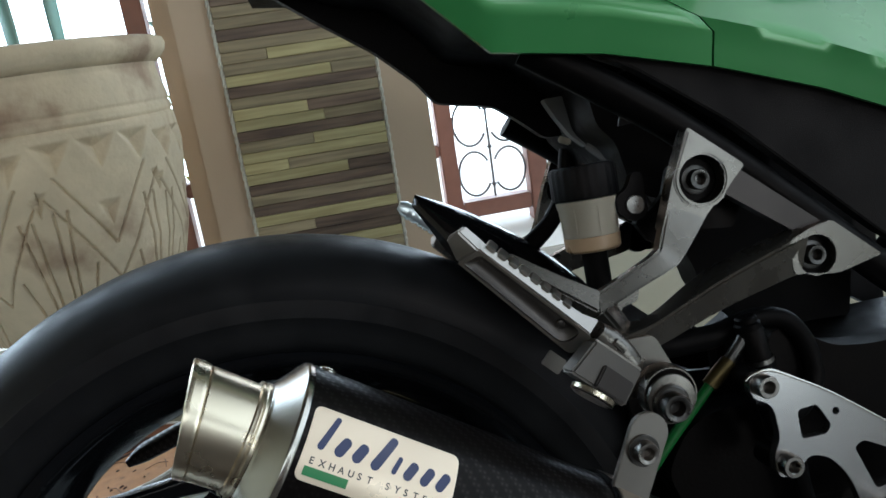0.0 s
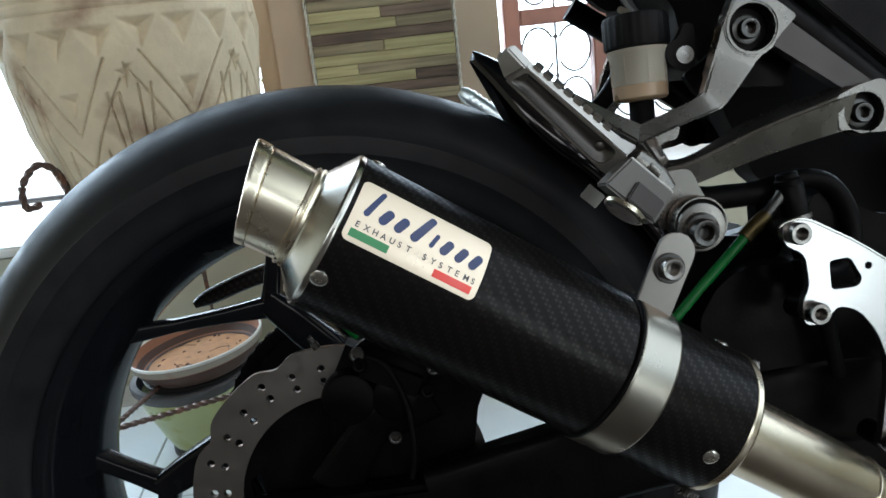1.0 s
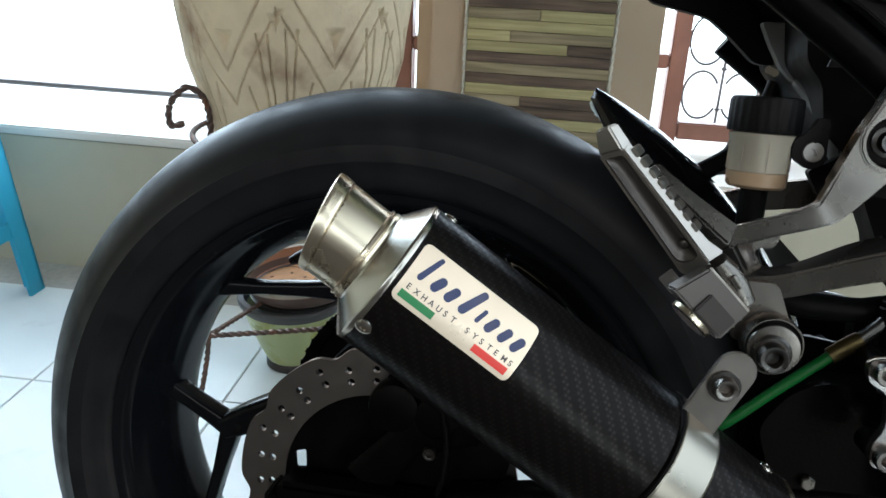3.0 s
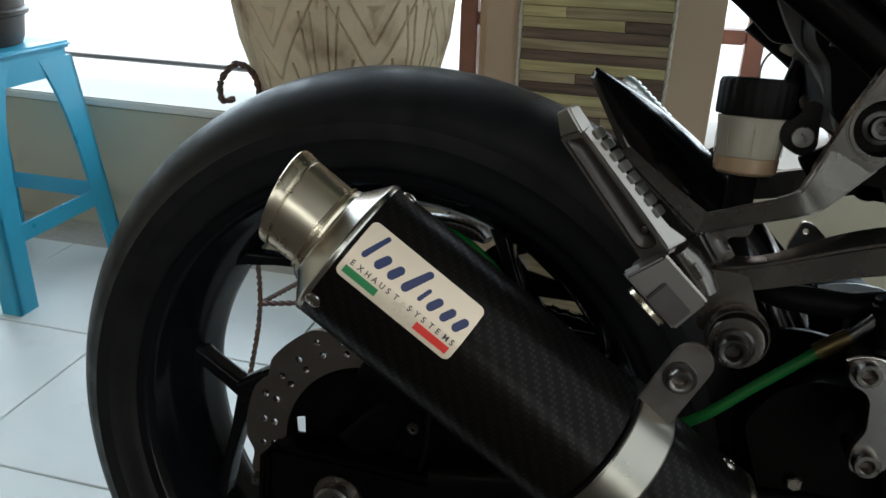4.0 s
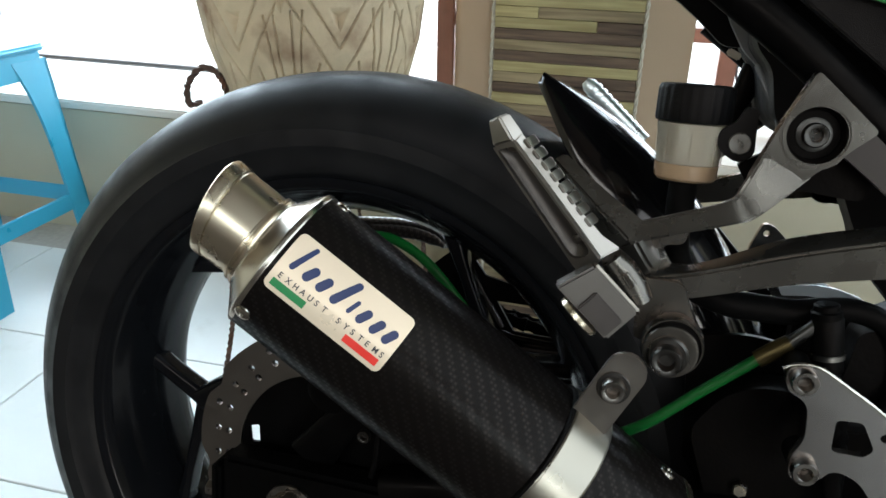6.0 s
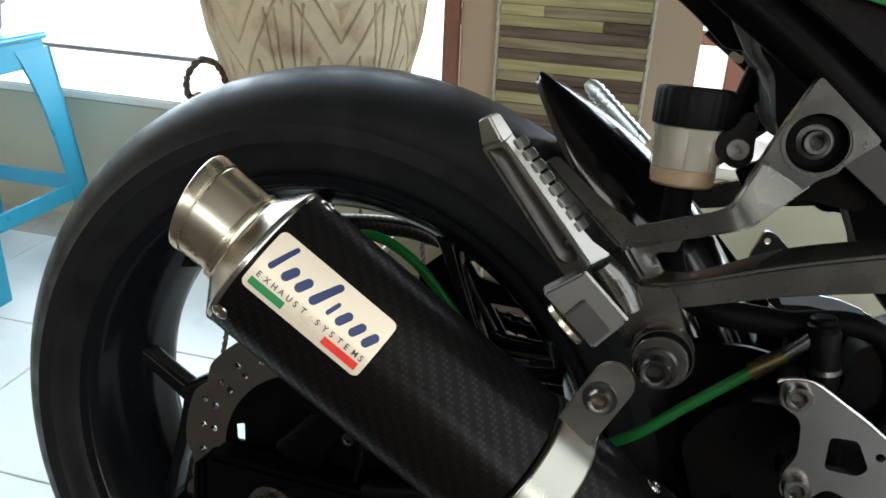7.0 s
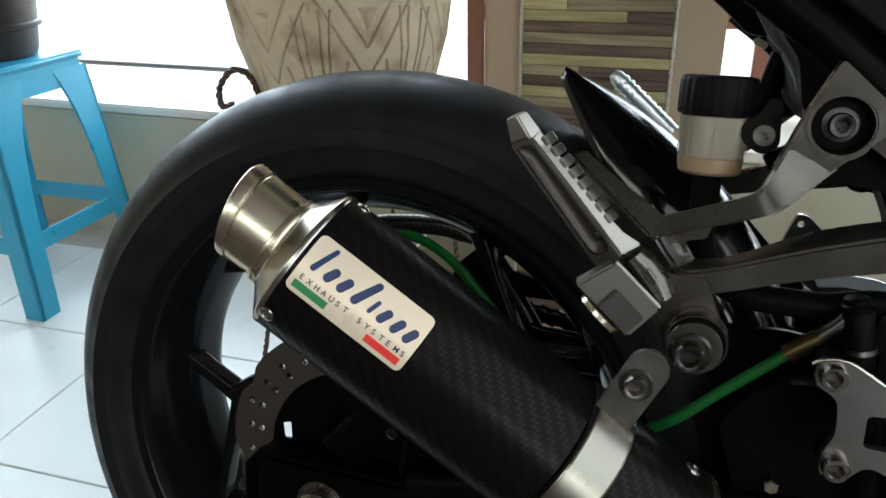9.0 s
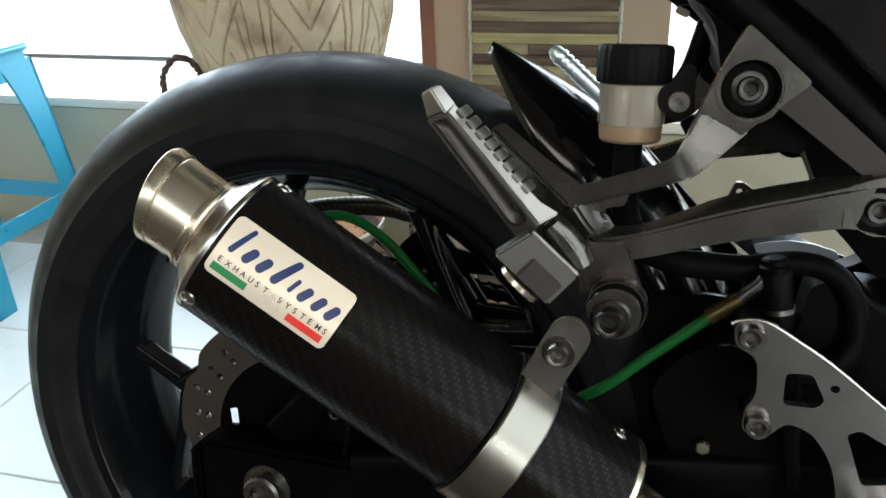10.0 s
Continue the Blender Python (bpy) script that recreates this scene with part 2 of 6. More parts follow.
BLUE_PLASTIC = material("sky blue plastic", (0.045, 0.30, 0.46), 0.38, vary=0.08, scale=16, bump=0.04, bump_scale=300, stain=((0.10, 0.34, 0.46), 14, 0.64))
LEAF = material("grey-green leaf", (0.22, 0.34, 0.28), 0.45, vary=0.25, scale=30, transmission=0.35)
YELLOW_LEAF = material("yellow-green leaf", (0.34, 0.36, 0.06), 0.5, vary=0.25, scale=30)
CEMENT = material("dark unseen floor", (0.055, 0.045, 0.038), 0.5, vary=0.15, scale=8, stain=((0.08, 0.066, 0.055), 5, 0.58))
PAVING = material("pale concrete paving", (0.60, 0.58, 0.54), 0.8, vary=0.12, scale=4)


def plank_wood(name, dark, light):
    m = material(name, dark, 0.55, vary=0.1, scale=20)
    t = m.node_tree
    n, link = t.nodes, t.links.new
    place = n.new("ShaderNodeTexCoord")
    info = n.new("ShaderNodeObjectInfo")
    shift = n.new("ShaderNodeVectorMath")
    shift.operation = "MULTIPLY_ADD"
    shift.inputs[0].default_value = (7.0, 3.0, 9.0)
    link(info.outputs["Random"], shift.inputs[1])
    link(place.outputs["Object"], shift.inputs[2])
    stretch = n.new("ShaderNodeMapping")
    stretch.inputs["Scale"].default_value = (9.0, 60.0, 150.0)
    link(shift.outputs[0], stretch.inputs["Vector"])
    grain = n.new("ShaderNodeTexNoise")
    grain.inputs["Scale"].default_value, grain.inputs["Detail"].default_value = 1.0, 7.0
    link(stretch.outputs[0], grain.inputs["Vector"])
    ramp = n.new("ShaderNodeValToRGB")
    ramp.color_ramp.elements[0].position, ramp.color_ramp.elements[0].color = 0.36, (*dark, 1)
    ramp.color_ramp.elements[1].position, ramp.color_ramp.elements[1].color = 0.66, (*light, 1)
    link(grain.outputs["Fac"], ramp.inputs["Fac"])
    wide = n.new("ShaderNodeMapRange")
    wide.inputs["To Min"].default_value, wide.inputs["To Max"].default_value = 0.8, 1.2
    link(info.outputs["Random"], wide.inputs["Value"])
    tint = n.new("ShaderNodeVectorMath")
    tint.operation = "SCALE"
    link(ramp.outputs["Color"], tint.inputs[0])
    link(wide.outputs[0], tint.inputs["Scale"])
    link(tint.outputs[0], n["Principled BSDF"].inputs["Base Color"])
    return m


PALE_WOOD = plank_wood("pale straw-coloured wood", (0.30, 0.25, 0.115), (0.44, 0.38, 0.19))
MID_WOOD = plank_wood("grey-brown wood", (0.185, 0.145, 0.085), (0.31, 0.25, 0.145))
DARK_WOOD = plank_wood("dark brown wood", (0.070, 0.048, 0.036), (0.165, 0.115, 0.078))


# ---- mesh tools ----
def mesh(name, bm, mat, smooth=40.0):
    bmesh.ops.recalc_face_normals(bm, faces=bm.faces)
    me = bpy.data.meshes.new(name)
    bm.to_mesh(me)
    bm.free()
    me.polygons.foreach_set("use_smooth", [smooth > 0] * len(me.polygons))
    if smooth > 0:
        me.set_sharp_from_angle(angle=radians(smooth))
    me.materials.append(mat)
    return me


def part(name, bm, mat, parent, label="", smooth=40.0):
    ob = new(name, mesh(name, bm, mat, smooth))
    ob.parent = parent
    return tagged(ob, label)


def thing(name, bm, mat, label, category, group="", kind="", smooth=40.0):
    return tagged(new(name, mesh(name, bm, mat, smooth)), label, category, group, kind)


def join(bm, other):
    """Adds another bmesh to bm."""
    me = bpy.data.meshes.new("joint")
    other.to_mesh(me)
    other.free()
    bm.from_mesh(me)
    bpy.data.meshes.remove(me)
    return bm


def frame_of(axis):
    d = Vector(axis).normalized()
    side = Vector((0, 0, 1)) if abs(d.z) < 0.9 else Vector((1, 0, 0))
    a = (side - d * side.dot(d)).normalized()
    return d, a, d.cross(a)


def lathe(profile, origin=(0, 0, 0), axis=(0, 0, 1), n=48, bm=None, closed=False, wave=None, basis=None, slant=None):
    """Turns (along, radius) pairs round an axis; wave(angle, along, radius) may give another radius; slant(angle, along) another place along."""
    bm = bm or bmesh.new()
    d, a, b = basis or frame_of(axis)
    o = Vector(origin)
    uv = bm.loops.layers.uv.verify()
    rings = []
    for s, r in profile:
        ring = []
        for k in range(n):
            t = 2 * math.pi * k / n
            rr = wave(t, s, r) if wave else r
            ss = slant(t, s) if slant else s
            ring.append(bm.verts.new(o + d * ss + (a * math.cos(t) + b * math.sin(t)) * rr))
        rings.append(ring)
    most = max(r for _, r in profile)
    pairs = list(zip(range(len(rings) - 1), range(1, len(rings)))) + ([(len(rings) - 1, 0)] if closed else [])
    for i, j in pairs:
        for k in range(n):
            l = (k + 1) % n
            f = bm.faces.new((rings[i][k], rings[i][l], rings[j][l], rings[j][k]))
            for loop, (kk, ii) in zip(f.loops, ((k, i), (k + 1, i), (k + 1, j), (k, j))):
                loop[uv].uv = (2 * math.pi * kk / n * most, profile[ii][0])
    if not closed:
        for ring in (rings[0], rings[-1]):
            if (ring[0].co - ring[n // 2].co).length > 1e-5:
                bm.faces.new(ring)
    return bm


def tight(profile, e=0.0004):
    """Adds rings close to each corner of a profile, so that flats stay flat and edges crisp."""
    out = [profile[0]]
    for (s0, r0), (s1, r1) in zip(profile, profile[1:]):
        d = math.hypot(s1 - s0, r1 - r0)
        if d > 4 * e:
            out += [(s0 + (s1 - s0) * e / d, r0 + (r1 - r0) * e / d), (s1 - (s1 - s0) * e / d, r1 - (r1 - r0) * e / d)]
        out.append((s1, r1))
    return out


def spline(points, steps=8):
    """Smooth points through the given ones."""
    p = [Vector(q) for q in points]
    p = [2 * p[0] - p[1]] + p + [2 * p[-1] - p[-2]]
    out = []
    for i in range(1, len(p) - 2):
        for k in range(steps):
            t = k / steps
            a, b, c, d = p[i - 1], p[i], p[i + 1], p[i + 2]
            out.append(0.5 * ((2 * b) + (c - a) * t + (2 * a - 5 * b + 4 * c - d) * t * t + (3 * b - a - 3 * c + d) * t ** 3))
    out.append(p[-2])
    return out


def sweep(points, wide, deep=None, ref=(0, 1, 0), n=16, power=2.0, bm=None, smooth=0):
    """A bar along points: half width `wide` across ref, half depth `deep` along it (numbers or one for each point); power 2 is round, 5 nearly square."""
    bm = bm or bmesh.new()
    count = len(points)
    wide = [wide] * count if isinstance(wide, (int, float)) else list(wide)
    deep = wide if deep is None else ([deep] * count if isinstance(deep, (int, float)) else list(deep))
    pts = [Vector(p) for p in points]
    if smooth:
        at = np.linspace(0, count - 1, (count - 1) * smooth + 1)
        wide, deep = list(np.interp(at, range(count), wide)), list(np.interp(at, range(count), deep))
        pts = spline(pts, smooth)
    uv = bm.loops.layers.uv.verify()
    rings, run = [], 0.0
    for i, p in enumerate(pts):
        t = (pts[min(i + 1, len(pts) - 1)] - pts[max(i - 1, 0)]).normalized()
        r = Vector(ref)
        r = (r - t * r.dot(t)).normalized()
        s = t.cross(r)
        run += (p - pts[i - 1]).length if i else 0
        ring = []
        for k in range(n):
            a = 2 * math.pi * (k + 0.5) / n
            c, q = math.cos(a), math.sin(a)
            e = 2.0 / power
            ring.append(bm.verts.new(p + s * wide[i] * math.copysign(abs(c) ** e, c) + r * deep[i] * math.copysign(abs(q) ** e, q)))
        rings.append((ring, run))
    for (x, u), (y, v) in zip(rings, rings[1:]):
        for k in range(n):
            l = (k + 1) % n
            f = bm.faces.new((x[k], x[l], y[l], y[k]))
            for loop, (kk, w) in zip(f.loops, ((k, u), (k + 1, u), (k + 1, v), (k, v))):
                loop[uv].uv = (kk / n * 4 * max(wide), w)
    bm.faces.new(rings[0][0])
    bm.faces.new(rings[-1][0])
    return bm


def fillet(points, radius, steps=4):
    """The outline with its corners rounded; radius one for all or one each."""
    out, count = [], len(points)
    radius = [radius] * count if isinstance(radius, (int, float)) else radius
    for i, p in enumerate(points):
        a, b, c = Vector(points[i - 1]), Vector(p), Vector(points[(i + 1) % count])
        u, v = a - b, c - b
        r = min(radius[i], 0.45 * u.length, 0.45 * v.length)
        p0, p1 = b + u.normalized() * r, b + v.normalized() * r
        for k in range(steps + 1):
            t = k / steps
            out.append((1 - t) ** 2 * p0 + 2 * t * (1 - t) * b + t * t * p1)
    return [(q.x, q.y) for q in out]


def circle(x, z, r, n=20):
    return [(x + r * math.cos(2 * math.pi * k / n), z + r * math.sin(2 * math.pi * k / n)) for k in range(n)]


def plate(outline, y0, y1, holes=(), bevel=0.0008, m=None, bm=None, sunk=None):
    """A flat plate with holes in the x-z plane between y0 and y1, its edges broken."""
    one = bmesh.new()
    loops = [outline, *holes]
    edges = []
    for pts in loops:
        vs = [one.verts.new((x, y0, z)) for x, z in pts]
        edges += [one.edges.new((a, b)) for a, b in zip(vs, vs[1:] + vs[:1])]
    bmesh.ops.triangle_fill(one, use_beauty=True, use_dissolve=False, edges=edges)
    faces = list(one.faces)
    grown = bmesh.ops.extrude_face_region(one, geom=faces)
    bmesh.ops.translate(one, verts=[g for g in grown["geom"] if isinstance(g, bmesh.types.BMVert)], vec=(0, y1 - y0, 0))
    bmesh.ops.recalc_face_normals(one, faces=one.faces)
    if bevel:
        sharp = [e for e in one.edges if len(e.link_faces) == 2 and e.calc_face_angle(0) > radians(60) and abs(e.verts[0].co.y - e.verts[1].co.y) < 1e-6]
        bmesh.ops.bevel(one, geom=sharp, offset=bevel, segments=2, affect="EDGES", clamp_overlap=True)
    if sunk:
        front = [f for f in one.faces if f.normal.y < -0.95 and abs(f.calc_center_median().y - y0) < 1e-5]
        bmesh.ops.inset_region(one, faces=front, thickness=sunk[0], depth=0.0, use_even_offset=True)
        bmesh.ops.inset_region(one, faces=front, thickness=sunk[1], depth=-sunk[1], use_even_offset=True)
    if m:
        bmesh.ops.transform(one, matrix=m, verts=one.verts)
    return join(bm, one) if bm else one


def box(size, at=(0, 0, 0), bevel=0.003, m=None, bm=None, segments=2):
    one = bmesh.new()
    bmesh.ops.create_cube(one, size=1.0)
    bmesh.ops.scale(one, vec=size, verts=one.verts)
    if bevel:
        bmesh.ops.bevel(one, geom=list(one.edges), offset=bevel, segments=segments, affect="EDGES", clamp_overlap=True)
    bmesh.ops.transform(one, matrix=Matrix.Translation(at) @ (m or Matrix()), verts=one.verts)
    return join(bm, one) if bm else one


def socket_bolt(at, axis, r, height, m_list=BOLT, parent=None, name="bolt", label="steel socket-head bolt"):
    """A cap screw with a hexagon socket, standing on `at`, its head towards axis."""
    d, a, b = frame_of(axis)
    bm = lathe([(0, r * 0.98), (height * 0.8, r), (height, r * 0.9), (height, r * 0.60), (height * 0.95, r * 0.54), (height * 0.06, r * 0.52), (height * 0.05, 0.0002)], at, axis, 24)
    return part(name, bm, m_list, parent, label)


# ---- the room ----
def slab(name, lo, hi, mat, label, category, bevel=0.004, parent=None):
    size = [b - a for a, b in zip(lo, hi)]
    mid = [(a + b) / 2 for a, b in zip(lo, hi)]
    bm = box(size, mid, bevel)
    if parent:
        return part(name, bm, mat, parent, label, smooth=30)
    return thing(name, bm, mat, label, category, kind="structure", smooth=30)


W0, W1, SILL = 0.95, 1.07, 0.32
slab("ground", (-40, 1.07, -0.30), (40, 60, -0.12), PAVING, "pale sunlit concrete paving outside the windows", "ground", 0)
slab("wall_north", (-2.6, W0, -0.1), (2.6, W1, SILL - 0.02), BEIGE, "low beige painted wall below the windows", "wall")
slab("window_sill", (-2.6, W0 - 0.012, SILL - 0.0195), (2.6, 1.26, SILL), CEILING, "pale smooth window sill on the low wall", "window sill")
slab("wall_lintel", (-2.6, W0, 1.95), (2.6, W1, 3.6), BEIGE, "beige painted wall above the windows", "wall")
slab("wall_west", (-2.72, -3.6, -0.1), (-2.602, 1.2, 3.6), BEIGE, "beige painted side wall", "wall")
slab("wall_east_front", (2.602, 0.55, -0.1), (2.72, 1.2, 3.6), BEIGE, "beige painted side wall", "wall")
slab("wall_east_back", (2.602, -3.6, -0.1), (2.72, -3.30, 3.6), BEIGE, "beige painted side wall", "wall")
# invented opening out of view, lets the side fill lamp in
slab("wall_east_low", (2.602, -3.298, -0.1), (2.72, 0.548, 1.0), BEIGE, "unseen beige wall below an added side opening", "wall")
slab("wall_east_high", (2.602, -3.298, 3.4), (2.72, 0.548, 3.6), BEIGE, "unseen beige wall above an added side opening", "wall")
# unseen south side: openings invented, dark colour added so metal reflects dark
slab("wall_south_low", (-2.6, -3.6, -0.1), (1.65, -3.48, 1.85), UMBER, "unseen dark brown wall below an added high opening", "wall")
slab("wall_south_pier", (1.652, -3.6, -0.1), (1.70, -3.48, 2.048), UMBER, "unseen dark brown pier beside an added doorway", "wall")
slab("wall_south_high", (-2.6, -3.6, 2.60), (2.6, -3.48, 3.6), UMBER, "unseen dark brown wall above an added high opening", "wall")
slab("wall_south_left", (-2.6, -3.6, 1.852), (-2.25, -3.48, 2.598), UMBER, "unseen dark brown wall beside an added high opening", "wall")
slab("wall_south_right", (2.55, -3.6, -0.1), (2.6, -3.48, 2.598), UMBER, "unseen dark brown wall beside an added doorway", "wall")
slab("wall_south_head", (1.6, -3.6, 2.05), (2.549, -3.48, 2.598), UMBER, "unseen dark brown wall above an added doorway", "wall")
slab("ceiling", (-2.8, -3.7, 3.602), (2.8, 1.9, 3.7), CEILING_BOARD, "plain dark stained board ceiling", "ceiling")

# white sheet far beyond the windows, glows in place of overexposed daylight
glow = bpy.data.materials.new("glow for outside daylight")
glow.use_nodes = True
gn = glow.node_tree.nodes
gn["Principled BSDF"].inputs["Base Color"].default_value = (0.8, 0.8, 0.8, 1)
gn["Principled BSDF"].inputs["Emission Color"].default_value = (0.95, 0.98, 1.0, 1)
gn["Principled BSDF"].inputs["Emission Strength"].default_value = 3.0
tagged(slab("backdrop", (-14, 7.0, -0.12), (14, 7.1, 7.0), glow, "glowing white sheet standing in for the daylight outside", "backdrop", 0), kind="structure")

# pillar between the windows, clad with strips of wood between two cords
PL, PR, PF = -0.112, 0.262, 0.772
pillar = slab("pillar", (PL, PF, -0.1), (PR, W1 + 0.02, 3.598), BROWN_PAINT, "light brown painted pillar clad with narrow wooden strips", "pillar", 0.006)
EDGE_L, EDGE_R = -0.046, 0.186


def cord(x):
    bm = bmesh.new()
    for turn in (0, math.pi):
        pts = [(x + 0.0016 * math.cos(k * 0.9 + turn), PF - 0.004 + 0.0016 * math.sin(k * 0.9 + turn), 0.02 + k * 0.0042) for k in range(420)]
        sweep(pts, 0.0021, n=6, bm=bm)
    return bm


for cx in (EDGE_L - 0.003, EDGE_R + 0.003):
    part("cord", cord(cx), ROPE, pillar, "pale twisted jute cord")

# ---- windows: red-brown timber, iron scrolls ----
def bar(x0, x1, z0, z1, y0=0.965, y1=1.01):
    return box((x1 - x0, y1 - y0, z1 - z0), ((x0 + x1) / 2, (y0 + y1) / 2, (z0 + z1) / 2), 0.003)


def window(name, label):
    e = new(name)
    return tagged(e, label, "window", kind="structure")


win_l = window("window_1", "wide window in a red-brown timber frame, bright outside")
win_l.location = (0, 0, 0)
for x0, x1 in ((-0.240, -0.203), (-1.95, -1.91), (-2.6, -2.56)):
    part("frame_post", bar(x0, x1, SILL + 0.001, 1.95, 1.095, 1.140), RED_WOOD, win_l)
part("frame_rail", bar(-0.202, -0.175, 0.512, 0.540, 1.098, 1.138), RED_WOOD, win_l)
part("frame_rail", bar(-2.55, -0.241, 1.91, 1.95, 1.097, 1.138), RED_WOOD, win_l)
slab("wall_jamb", (-0.174, 1.000, SILL), (PL - 0.0005, 1.160, 1.949), BROWN_PAINT, "light brown painted window jamb beside the pillar", "wall")
part("window_bar", sweep([(-2.55, 1.115, 0.375), (-0.242, 1.115, 0.375)], 0.006, n=10), GLARE_IRON, win_l)
part("window_bar", sweep([(-2.55, 1.115, 1.24), (-0.242, 1.115, 1.24)], 0.006, n=10), GLARE_IRON, win_l)

win_r = window("window_2", "casement window of red-brown timber with scrolled iron grilles")
STILES = ((0.329, 0.364), (0.523, 0.565), (0.742, 0.785), (1.3, 1.34), (1.9, 1.94))
RY0, RY1 = 1.165, 1.210
for x0, x1 in STILES:
    part("frame_post", bar(x0, x1, SILL + 0.001, 1.95, RY0, RY1), RED_WOOD, win_r)
for z0, z1 in ((0.352, 0.388), (0.616, 0.650), (0.924, 0.958), (1.91, 1.95)):
    for (_, a), (b, _) in zip(STILES, STILES[1:]):
        part("frame_rail", bar(a + 0.001, b - 0.001, z0, z1, RY0 + 0.002, RY1), RED_WOOD, win_r)
for z0, z1 in ((0.498, 0.526), (0.80, 0.82)):
    part("frame_rail", bar(PR + 0.001, 0.328, z0, z1, RY0 + 0.002, RY1), RED_WOOD, win_r)


def scrolls(x0, x1, z0, z1):
    """Four rings and a stem of thin iron that fill a pane."""
    bm = bmesh.new()
    w, h, y = (x1 - x0) / 2, (z1 - z0) / 2, 1.185
    for i in range(2):
        for j in range(2):
            cx, cz = x0 + w * (i + 0.5), z0 + h * (j + 0.5)
            way = 1 if i else -1
            pts = [(cx + way * 0.46 * w * math.cos(a), y, cz + 0.44 * h * math.sin(a)) for a in np.linspace(-2.6, 2.6, 26)]
            sweep(pts, 0.0026, n=8, bm=bm)
    sweep([(x0 + w, y, z0), (x0 + w, y, z1)], 0.0028, n=8, bm=bm)
    for cz in (z0 + 0.25 * h, z0 + h, z0 + 1.75 * h):
        join(bm, lathe([(-0.006, 0.001), (0, 0.007), (0.006, 0.001)], (x0 + w, y, cz), (0, 0, 1), 10))
    return bm


for x0, x1 in ((0.364, 0.523), (0.565, 0.742)):
    for z0, z1 in ((0.390, 0.616), (0.650, 0.924)):
        part("iron_scrolls", scrolls(x0, x1, z0, z1), GLARE_IRON, win_r, "thin iron scrolls, glare in their grey colour")

# ---- large carved pot on its iron stand ----
POT = (-0.252, 0.534)
POT_Z = 0.470
POT_TURN = -53.0


def pot_radius(z):
    return float(np.interp(z, (0, 0.03, 0.10, 0.20, 0.26, 0.29, 0.305, 0.32), (0.118, 0.126, 0.148, 0.160, 0.156, 0.150, 0.153, 0.163)))


def carved_depth(u, z):
    """Depth of the carving; u runs once through the pattern from -0.5 to 0.5, its V stands at 0."""
    cut = 0.0
    # a row of chip-cut triangles under the neck
    v = (z - 0.187) / 0.036
    if 0 < v < 1:
        for c in (-1 / 3, 0.0, 1 / 3):
            t = abs(u - c) / 0.158
            if t < v:
                cut = max(cut, 0.021 * min(0.9 * (v - t), 1.7 * (1 - v)))
    # single chips in the V and beside it
    for c, z0, h, w in ((0.0, 0.122, 0.030, 0.10), (0.5, 0.150, 0.024, 0.08), (-0.5, 0.150, 0.024, 0.08)):
        v = (z - z0) / h
        if 0 < v < 1:
            t = abs(u - c) / w
            if t < v:
                cut = max(cut, 0.016 * min(0.9 * (v - t), 1.7 * (1 - v)))
    # two bands that cross in a V, and reeds that fan out between
    side = abs(u)
    lines = []
    if 0.050 < z < 0.187:
        lines += [0.38 * (z - 0.103) / 0.087, 0.38 * (z - 0.103) / 0.087 + 0.19]
    if z < 0.150:
        f = max(0.0, z - 0.01) / 0.14
        lines += [0.5 - 0.05 - 0.03 * f, 0.5 - 0.11 - 0.07 * f ** 1.6]
    if z < 0.085:
        lines += [0.5 - 0.20 - 0.10 * max(0.0, z / 0.08) ** 1.4]
    for at in lines:
        if at > 0:
            cut = max(cut, 0.0048 * max(0.0, 1 - abs(side - at) / 0.013))
    return cut


def carved_pot():
    """A thick clay jar carved round its belly; its lip is a part of its own."""
    body, lip = bmesh.new(), bmesh.new()
    n, rows, neck = 720, 170, 0.296

    def ring(bm, z, radius):
        return [bm.verts.new((POT[0] + radius(k) * math.cos(2 * math.pi * k / n), POT[1] + radius(k) * math.sin(2 * math.pi * k / n), POT_Z + z)) for k in range(n)]

    def skin(bm, rings):
        for x, y in zip(rings, rings[1:]):
            for k in range(n):
                bm.faces.new((x[k], x[(k + 1) % n], y[(k + 1) % n], y[k]))

    wander = random.Random(8)
    shift = [0.010 * wander.uniform(-1, 1) for _ in range(8)]
    rings = []
    for j in range(rows + 1):
        z = neck * j / rows
        groove = 0.0024 * max(0.0, 1 - abs(z - 0.237) / 0.003) + 0.0024 * max(0.0, 1 - abs(z - 0.250) / 0.003)

        def radius(k):
            u = (math.degrees(2 * math.pi * k / n) - POT_TURN) * 7 / 360
            whole = math.floor(u + 0.5)
            return pot_radius(z) - groove - carved_depth(u - whole, z + shift[whole % 7] * 0.4) + 0.0008 * math.sin(5.0 * u + 40 * z)

        rings.append(ring(body, z, radius))
    rings.append(ring(body, neck, lambda k: 0.140))
    rings.append(ring(body, 0.270, lambda k: 0.139))
    rings.append(ring(body, 0.270, lambda k: 0.001))
    skin(body, rings)
    body.faces.new(rings[0])
    round_lip = [(0.2965, 0.141), (0.2965, 0.1515), (0.302, 0.158), (0.309, 0.164), (0.318, 0.1665), (0.324, 0.164), (0.326, 0.158), (0.325, 0.150), (0.315, 0.143)]
    loops = [ring(lip, z, lambda k, r=r: r + 0.0006 * math.sin(2 * math.pi * k / n * 11)) for z, r in round_lip]
    skin(lip, loops + loops[:1])
    return body, lip


pot = tagged(new("carved_pot"), "large cream clay pot carved with triangles and reeds", "plant pot")
pot_body, pot_lip = carved_pot()
part("body", pot_body, STONEWARE, pot, smooth=50)
part("lip", pot_lip, STONEWARE, pot, "thick rolled rim", smooth=60)


